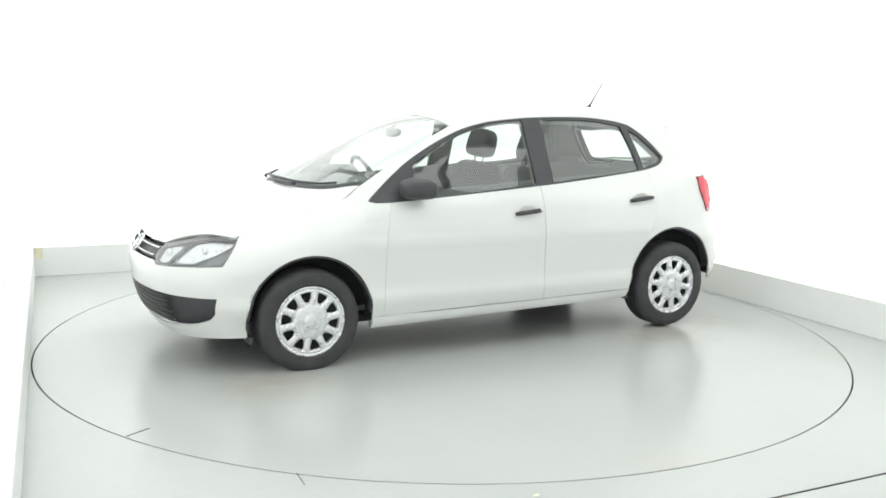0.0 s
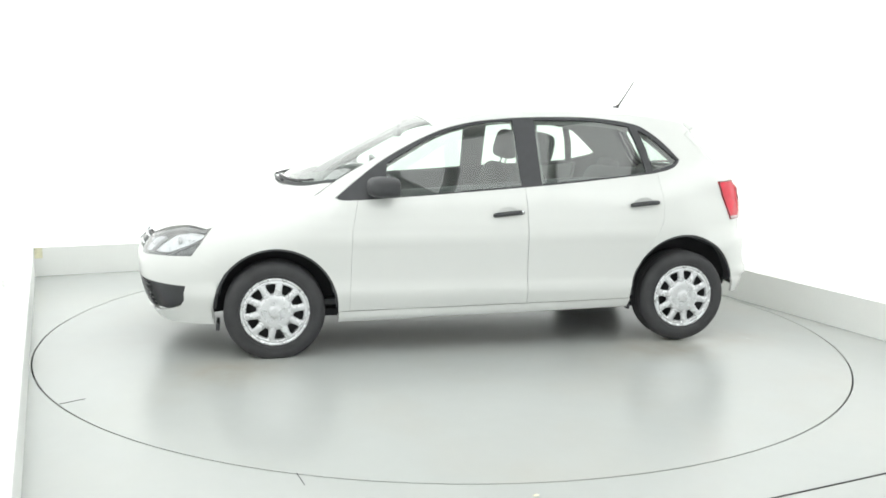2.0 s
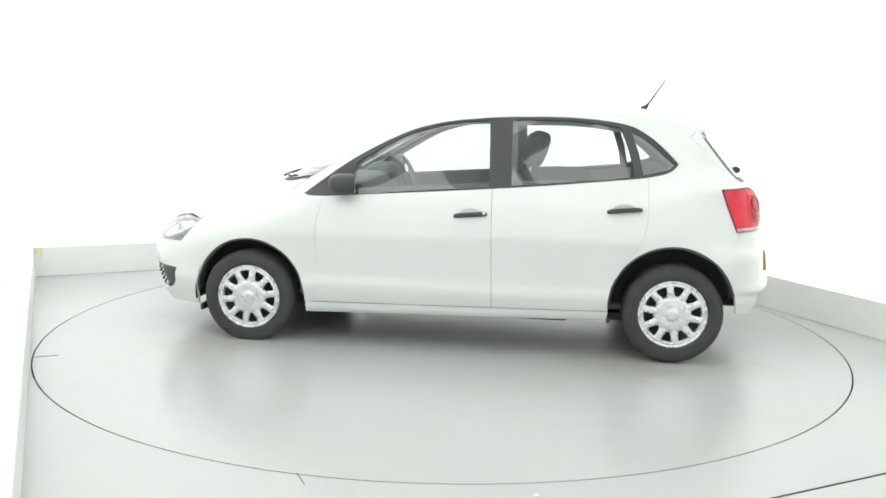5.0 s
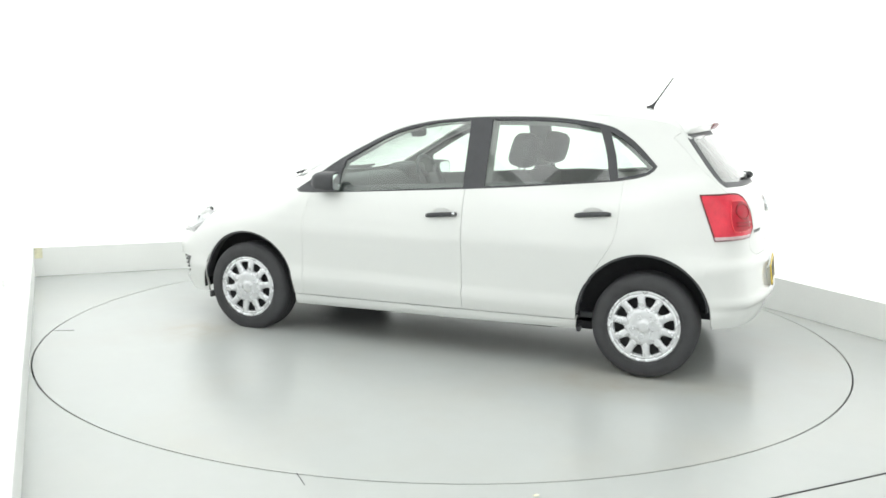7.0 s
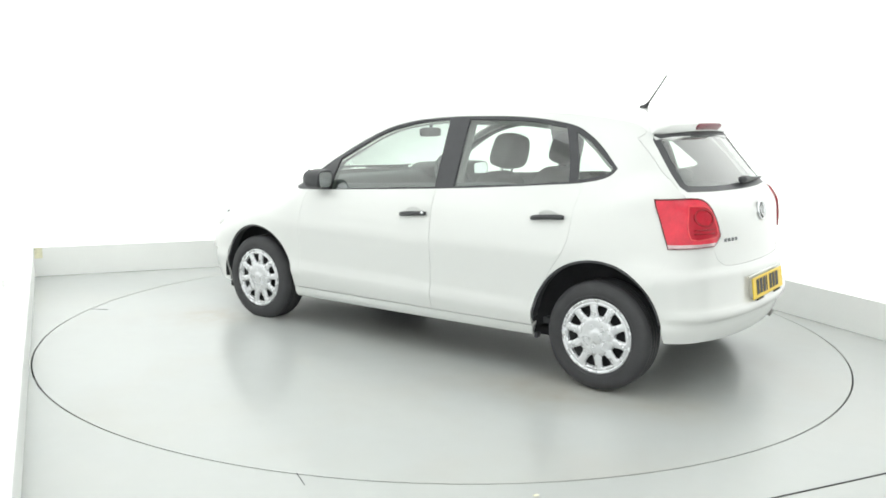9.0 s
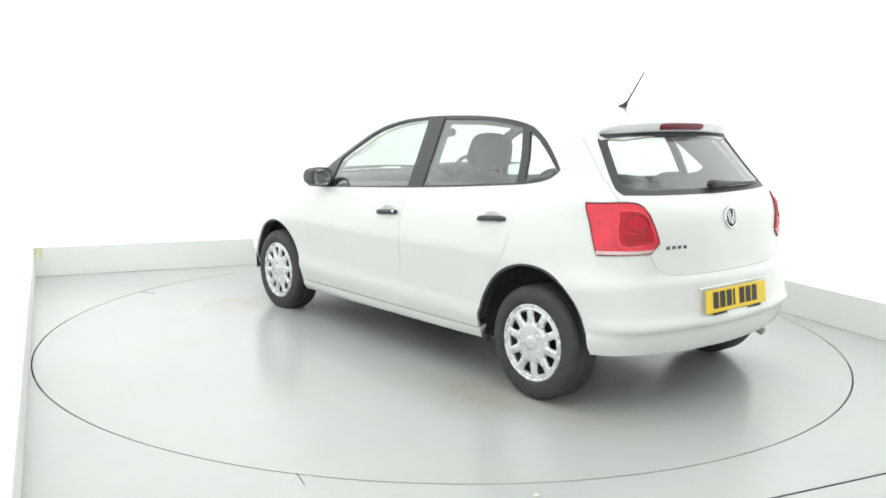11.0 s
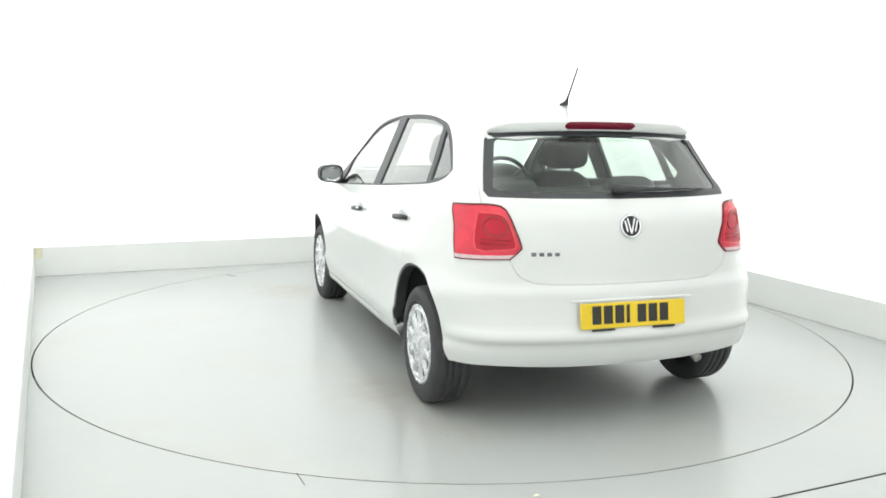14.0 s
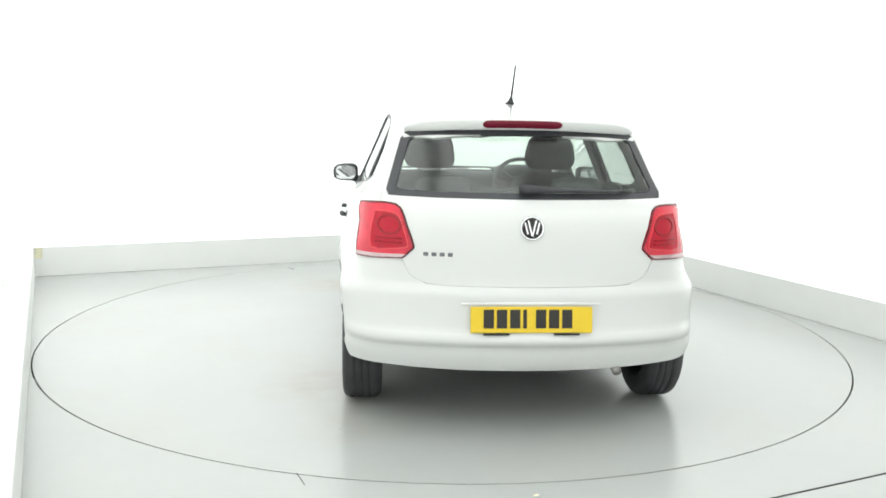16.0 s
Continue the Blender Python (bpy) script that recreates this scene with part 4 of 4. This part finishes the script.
def build_car_details(car):
    for f in (False, True):
        for x0, x1, z, lock in ((.0, -.180, .807, True), (-.852, -1.036, .857, False)):
            h = part("door_handle", handle(x0, x1, z, f), M_PLASTIC, car, "black plastic door handle")
            c, n = on_skin("S", ((x0 + x1) / 2, z + .012), -.004)
            cup = lathe([(.062, .0052), (.058, .0062), (.050, .0045), (.03, .0035), (.001, .0035)], 30)
            bmesh.ops.scale(cup, vec=(1, 1, .52), verts=cup.verts)
            bmesh.ops.transform(cup, matrix=Matrix.Translation(c), verts=cup.verts)
            part("handle_cup", flip_y(cup) if f else cup, M_PAINT, h, "pressed cup in the white door")
            if lock:
                c, n = on_skin("S", (x1 + .012, z + .008), .030)
                bm = lathe([(.0085, -.004), (.0085, .002), (.006, .004), (.001, .004)], 14)
                bmesh.ops.transform(bm, matrix=Matrix.Translation(c), verts=bm.verts)
                part("lock", flip_y(bm) if f else bm, M_CHROME, h, "bright lock barrel")
        # mirrors
        bm = bmesh.new()
        bmesh.ops.create_uvsphere(bm, u_segments=28, v_segments=18, radius=1)
        for v in bm.verts:
            s = [math.copysign(abs(c) ** .62, c) for c in v.co]
            v.co = Vector((s[0] * (.108 if s[0] > 0 else .078), s[1] * .084, s[2] * .058))
            if v.co.x < -.045:
                v.co.x = -.045
            v.co.z *= 1 - .10 * v.co.y / .1
            v.co.x -= .18 * v.co.y
        bmesh.ops.translate(bm, vec=(.618, .846, .962), verts=bm.verts)
        mir = part("door_mirror", flip_y(bm) if f else bm, M_PLASTIC, car, "black plastic door mirror housing")
        arm = tube([(.655, .735, .905), (.65, .765, .912), (.64, .80, .93)], [.034, .026, .030], 10)
        part("mirror_arm", flip_y(arm) if f else arm, M_PLASTIC, mir)
        gl = bmesh.new()
        bmesh.ops.create_circle(gl, cap_ends=True, segments=32, radius=1)
        for v in gl.verts:
            a, b = v.co.x, v.co.y
            v.co = Vector((.571 - .18 * a * .078, .846 + math.copysign(abs(a) ** .6, a) * .068, .962 + math.copysign(abs(b) ** .6, b) * .046))
        gl.normal_update()
        if gl.faces[:][0].normal.x > 0:
            bmesh.ops.reverse_faces(gl, faces=gl.faces)
        part("mirror_glass", flip_y(gl) if f else gl, M_MIRROR, mir, "mirror glass", smooth=False)
        # small deflector ahead of the front wheel
        d = box((.02, .16, .04), (1.545, .68, .182), bevel=.004)
        part("air_deflector", flip_y(d) if f else d, M_PLASTIC, car)
        d = box((.022, .04, .03), (-.885, .762, .228), bevel=.006)
        part("sill_end", flip_y(d) if f else d, M_PLASTIC, car)

    # roof spoiler: carries the roof line back over the rear window, ending in an upright lip with the high brake lamp
    def lip(y):
        e = max(0.0, (abs(y) / .530 - .78) / .22)
        return -1.474 + .25 * y * y + .022 * e * e, 1.353 - .066 * y * y - .026 * e * e, .047 - .024 * e * e
    bm = bmesh.new()
    rows = []
    for y in np.linspace(-.530, .530, 47):
        xt, zt, h = lip(y)
        x0 = -1.20 - .16 * (abs(y) / .530) ** 5
        z0 = float(lift("T", [(x0, y)])[0][2]) - .001
        row = []
        for u in (0, .2, .4, .6, .8, .94):
            x = x0 + (xt - x0) * u
            row.append((x, (1 - u) * z0 + u * zt + .018 * u * (1 - u)))
        under = float(TAIL(zt - h)) + .20 * y * y + .10 * y ** 4
        row += [(xt + .003, zt - .001), (xt, zt - .006), (xt + .016, zt - h + .008), (xt + .020, zt - h + .002), (xt + .028, zt - h), (max(under, xt + .02) + .02, zt - h - .002)]
        rows.append([bm.verts.new((p, y, q)) for p, q in row])
    for p, q in zip(rows, rows[1:]):
        for k in range(len(p) - 1):
            bm.faces.new((p[k], q[k], q[k + 1], p[k + 1]))
    bm.faces.new(rows[0])
    bm.faces.new(rows[-1][::-1])
    bmesh.ops.recalc_face_normals(bm, faces=bm.faces)
    sp = part("roof_spoiler", bm, M_PAINT, car, "white roof spoiler lip over the rear window")
    bm = bmesh.new()
    rows = []
    for y in np.linspace(-.180, .180, 31):
        xt, zt, h = lip(y)
        e = max(0.0, (abs(y) - .160) / .020)
        up, lo = zt - .006 - .012 * e * e, zt - .037 + .010 * e * e
        rows.append([bm.verts.new((xt + d, y, z)) for d, z in ((.004, up + .003), (-.003, up), (.002, (up + lo) / 2), (.010, lo), (.020, lo - .003))])
    for p, q in zip(rows, rows[1:]):
        for k in range(4):
            bm.faces.new((p[k], q[k], q[k + 1], p[k + 1]))
    bm.faces.new(rows[0])
    bm.faces.new(rows[-1][::-1])
    bmesh.ops.recalc_face_normals(bm, faces=bm.faces)
    part("brake_lamp", bm, M_BRAKE, sp, "dark red high brake lamp")

    # aerial
    a = part("aerial", tube([(-1.075, 0, 1.418), (-1.092, 0, 1.432), (-1.103, 0, 1.446), (-1.112, 0, 1.458)], [.026, .016, .010, .006], 12), M_PLASTIC, car, "black whip aerial")
    part("whip", tube([(-1.108, 0, 1.452), (-1.15, 0, 1.515), (-1.208, 0, 1.605)], [.0056, .0050, .0042], 8), M_TRIM, a)

    # wipers
    for y0, y1 in ((-.54, -.02), (-.06, .55)):
        ys = np.linspace(y0, y1, 16)
        q = lift("T", [(1.165 - .25 * y * y - 1.0 * y ** 4, y) for y in ys])
        w = part("wiper", tube(q + normals(q) * .014, .007, 6), M_TRIM, car, "black windscreen wiper")
        q = lift("T", [(1.19 - .25 * y * y - 1.0 * y ** 4, y) for y in ys[:10]])
        part("wiper_arm", tube(q + normals(q) * .018, .008, 6), M_TRIM, w)
    q = lift("X", [(y, 1.043 - .02 * abs(y)) for y in np.linspace(.04, -.40, 14)])
    w = part("rear_wiper", tube(q + normals(q) * .022, [.020, .021, .019, .016, .013, .011, .010, .009, .008, .007, .006, .006, .005, .004], 8), M_PLASTIC, car, "black rear wiper")
    q = lift("X", [(y, 1.050 - .02 * abs(y)) for y in np.linspace(-.12, -.46, 10)])
    part("blade", tube(q + normals(q) * .010, .006, 6), M_TRIM, w)

    # emblems: plain ringed discs with slanting bars
    for chart, z, r, s in (("X", .902, .052, -1), ("N", .618, .058, 1)):
        c, n = on_skin(chart, (0, z), .004)
        m = Matrix.Translation(c) @ n.to_track_quat("Y", "Z").to_matrix().to_4x4()
        disc = lathe([(r * .86, -.003), (r * .86, .003), (.001, .0035)], 36)
        bmesh.ops.transform(disc, matrix=m, verts=disc.verts)
        e = part("emblem", disc, M_INK, car, "round bright-rimmed emblem")
        rim = lathe([(r, -.004), (r, .004), (r * .95, .007), (r * .86, .006), (r * .82, .003)], 40)
        bmesh.ops.transform(rim, matrix=m, verts=rim.verts)
        part("rim", rim, M_CHROME, e)
        for k, (px, pz, ang) in enumerate(((-.48, 0, 14), (-.17, 0, 14), (.17, 0, -14), (.48, 0, -14))):
            b = box((r * .15, .004, r * (1.36 if k in (1, 2) else 1.0)), (px * r, .005, pz * r), Matrix.Rotation(radians(-ang), 4, "Y"), bevel=.001, seg=1)
            bmesh.ops.transform(b, matrix=m, verts=b.verts)
            part("bar", b, M_CHROME, e, smooth=False)
    for i in range(4):
        c, n = on_skin("X", (.445 - .034 * i, .786), .002)
        m = Matrix.Translation(c) @ n.to_track_quat("Y", "Z").to_matrix().to_4x4()
        b = box((.021, .004, .016), bevel=.0015, seg=1)
        bmesh.ops.transform(b, matrix=m, verts=b.verts)
        part("name_bar", b, M_LAMP_BODY, car, "small bright bar of the tailgate lettering", smooth=False)

    # rear number plate, its characters as plain bars
    m = Matrix.Translation((-1.834, 0, .523)) @ Matrix.Rotation(radians(8), 4, "Y")
    def on_plate(bm):
        bmesh.ops.transform(bm, matrix=m, verts=bm.verts)
        return bm
    pl = part("number_plate", on_plate(box((.006, .52, .111), bevel=.0028, seg=1)), M_YELLOW, car, "yellow rear plate with plain black bars", smooth=False)
    part("plate_pad", on_plate(box((.03, .48, .095), (.016, 0, -.002), bevel=.004)), M_PAINT, pl, "white pad behind the plate", smooth=False)
    y = .205
    for k in range(7):
        if k == 4:
            y -= .026
        w = .044 if k != 3 else .016
        part("plate_bar", on_plate(box((.002, w, .079), (-.004, y - w / 2, .004), bevel=.0008, seg=1)), M_INK, pl, smooth=False)
        y -= w + .012
    for yy in (.15, -.15):
        part("plate_foot_bar", on_plate(box((.006, .11, .008), (-.002, yy, -.061))), M_INK, pl, smooth=False)
    part("plate_recess", on_plate(box((.008, .60, .009), (.006, 0, .068), bevel=.003)), M_BAND, pl, "shaded lip over the plate", smooth=False)

    # underside
    part("floor_pan", join(box((2.2, 1.30, .05), (-.02, 0, .225), bevel=.01), box((.75, .95, .06), (1.42, 0, .235), bevel=.02), box((.62, .95, .06), (-1.40, 0, .31), bevel=.02)),
         M_UNDER, car, "dark sealed underbody", smooth=False)
    part("heat_shield", box((.5, .30, .07), (-.42, .30, .165), bevel=.03), M_UNDER, car, smooth=False)
    part("silencer", box((.30, .42, .10), (-1.60, -.16, .335), bevel=.04, seg=4), M_UNDER, car, "dark exhaust silencer")
    part("tail_pipe", tube([(-1.60, -.38, .315), (-1.70, -.40, .295), (-1.76, -.40, .272)], .021, 12), M_ZINC, car, "dull steel tail pipe")
    part("exhaust", tube([(1.2, 0, .2), (.4, .02, .17), (-.4, .0, .17), (-1.3, -.1, .24)], .028, 10), M_ZINC, car)
    part("rear_axle", tube([(-1.237, -.66, .27), (-1.237, .66, .27)], .035, 10), M_UNDER, car)
    part("front_axle", tube([(1.237, -.66, .27), (1.237, .66, .27)], .04, 10), M_UNDER, car)


# ---- inside the car ----
def cushion(size, at, rot=None, power=.45, taper=0.0):
    """A soft upholstered block."""
    bm = bmesh.new()
    bmesh.ops.create_uvsphere(bm, u_segments=24, v_segments=16, radius=1)
    for v in bm.verts:
        s = [math.copysign(abs(c) ** power, c) for c in v.co]
        k = 1 - taper * s[2]
        v.co = Vector((s[0] * size[0] / 2, s[1] * size[1] / 2 * k, s[2] * size[2] / 2))
    bmesh.ops.transform(bm, matrix=Matrix.Translation(at) @ (rot if rot else Matrix()), verts=bm.verts)
    return bm


def build_cabin(car):
    tilt = Matrix.Rotation(radians(-16), 4, "Y")
    for y in (.345, -.345):
        s = part("front_seat", cushion((.52, .50, .20), (.02, y, .44), Matrix.Rotation(radians(-8), 4, "Y")), M_SEAT, car, "dark cloth front seat with a tall headrest")
        part("backrest", cushion((.17, .49, .66), (-.29, y, .72), tilt, taper=.16), M_SEAT, s)
        part("headrest", cushion((.14, .275, .20), (-.425, y, 1.165), Matrix.Rotation(radians(-14), 4, "Y"), power=.55, taper=.12), M_SEAT, s)
        for d in (-.06, .06):
            part("headrest_post", tube([(-.385, y + d, 1.0), (-.42, y + d, 1.10)], .007, 8), M_CHROME, s)
    b = part("rear_bench", cushion((.50, 1.24, .20), (-.80, 0, .46)), M_SEAT_PALE, car, "grey cloth rear bench seat")
    part("backrest", cushion((.18, 1.22, .56), (-1.13, 0, .74), tilt, power=.3), M_SEAT_PALE, b)
    for y in (.33, -.33):
        part("headrest", cushion((.09, .27, .10), (-1.19, y, 1.022), tilt, power=.5, taper=.1), M_SEAT_PALE, b)
    part("parcel_shelf", box((.36, 1.12, .02), (-1.42, 0, .985), bevel=.006), M_CABIN, car, "dark parcel shelf")
    d = part("dashboard", cushion((.46, 1.40, .34), (.80, 0, .795), Matrix.Rotation(radians(6), 4, "Y"), power=.35), M_CABIN, car, "dark moulded dashboard")
    part("binnacle", cushion((.20, .34, .12), (.66, -.345, .965), power=.6), M_CABIN, d)
    # steering wheel on the right
    bm = bmesh.new()
    n, k = 40, 10
    ring = [[bm.verts.new(((.185 + .014 * math.cos(b)) * math.cos(a), (.185 + .014 * math.cos(b)) * math.sin(a), .014 * math.sin(b)))
             for b in (2 * math.pi * j / k for j in range(k))] for a in (2 * math.pi * i / n for i in range(n))]
    for i in range(n):
        for j in range(k):
            bm.faces.new((ring[i][j], ring[(i + 1) % n][j], ring[(i + 1) % n][(j + 1) % k], ring[i][(j + 1) % k]))
    m = Matrix.Translation((.46, -.345, .905)) @ Matrix.Rotation(radians(-64), 4, "Y")
    bmesh.ops.transform(bm, matrix=m, verts=bm.verts)
    sw = part("steering_wheel", bm, M_CABIN, car, "dark three-spoke steering wheel")
    hub = cushion((.11, .13, .05), (0, 0, .0))
    for a in (0, 125, 235):
        r = radians(a)
        hub = join(hub, tube([(0, 0, 0), (-.18 * math.cos(r), .18 * math.sin(r), 0)], .012, 8))
    bmesh.ops.transform(hub, matrix=m, verts=hub.verts)
    part("spokes", hub, M_CABIN, sw)
    part("rear_view_mirror", join(cushion((.03, .22, .06), (.42, 0, 1.245)), tube([(.42, 0, 1.26), (.41, 0, 1.30)], .01, 8)), M_TRIM, car, "dark rear-view mirror")
    for s in (1, -1):
        card = cushion((1.66, .05, .52), (.02, s * .69, .71), Matrix.Rotation(radians(4), 4, "Y"), power=.25)
        part("door_card", card, M_CABIN, car, "dark inner door lining")
    for s in (1, -1):
        part("boot_lining", box((.36, .04, .45), (-1.36, s * .58, .72)), M_CABIN, car, smooth=False)
    part("cabin_floor", box((2.3, 1.36, .03), (-.1, 0, .29)), M_CABIN, car, smooth=False)


# ---- build ----
SEAM = 236.7
SPIN0, SPIN = 207.18, -7.00823
SPECK = (1.913, 0.303)
build_room()
build_marks()
build_ceiling_lights()
turntable = build_turntable()
car = tagged(new("car"), "white five-door hatchback with black trim, parked on the turntable", "car")
build_car_body(car)
build_wheels(car)
build_car_details(car)
build_cabin(car)


def motions():
    times = [i * 0.5 for i in range(33)]
    walk(turntable, [(t, pose(0, 0, 0, 0, 0, SPIN * t)) for t in times])
    off = pose(-0.1400, -0.2012, 0)
    walk(car, [(t, pose(0, 0, 0, 0, 0, SPIN0 + SPIN * t) @ off) for t in times])


motions()
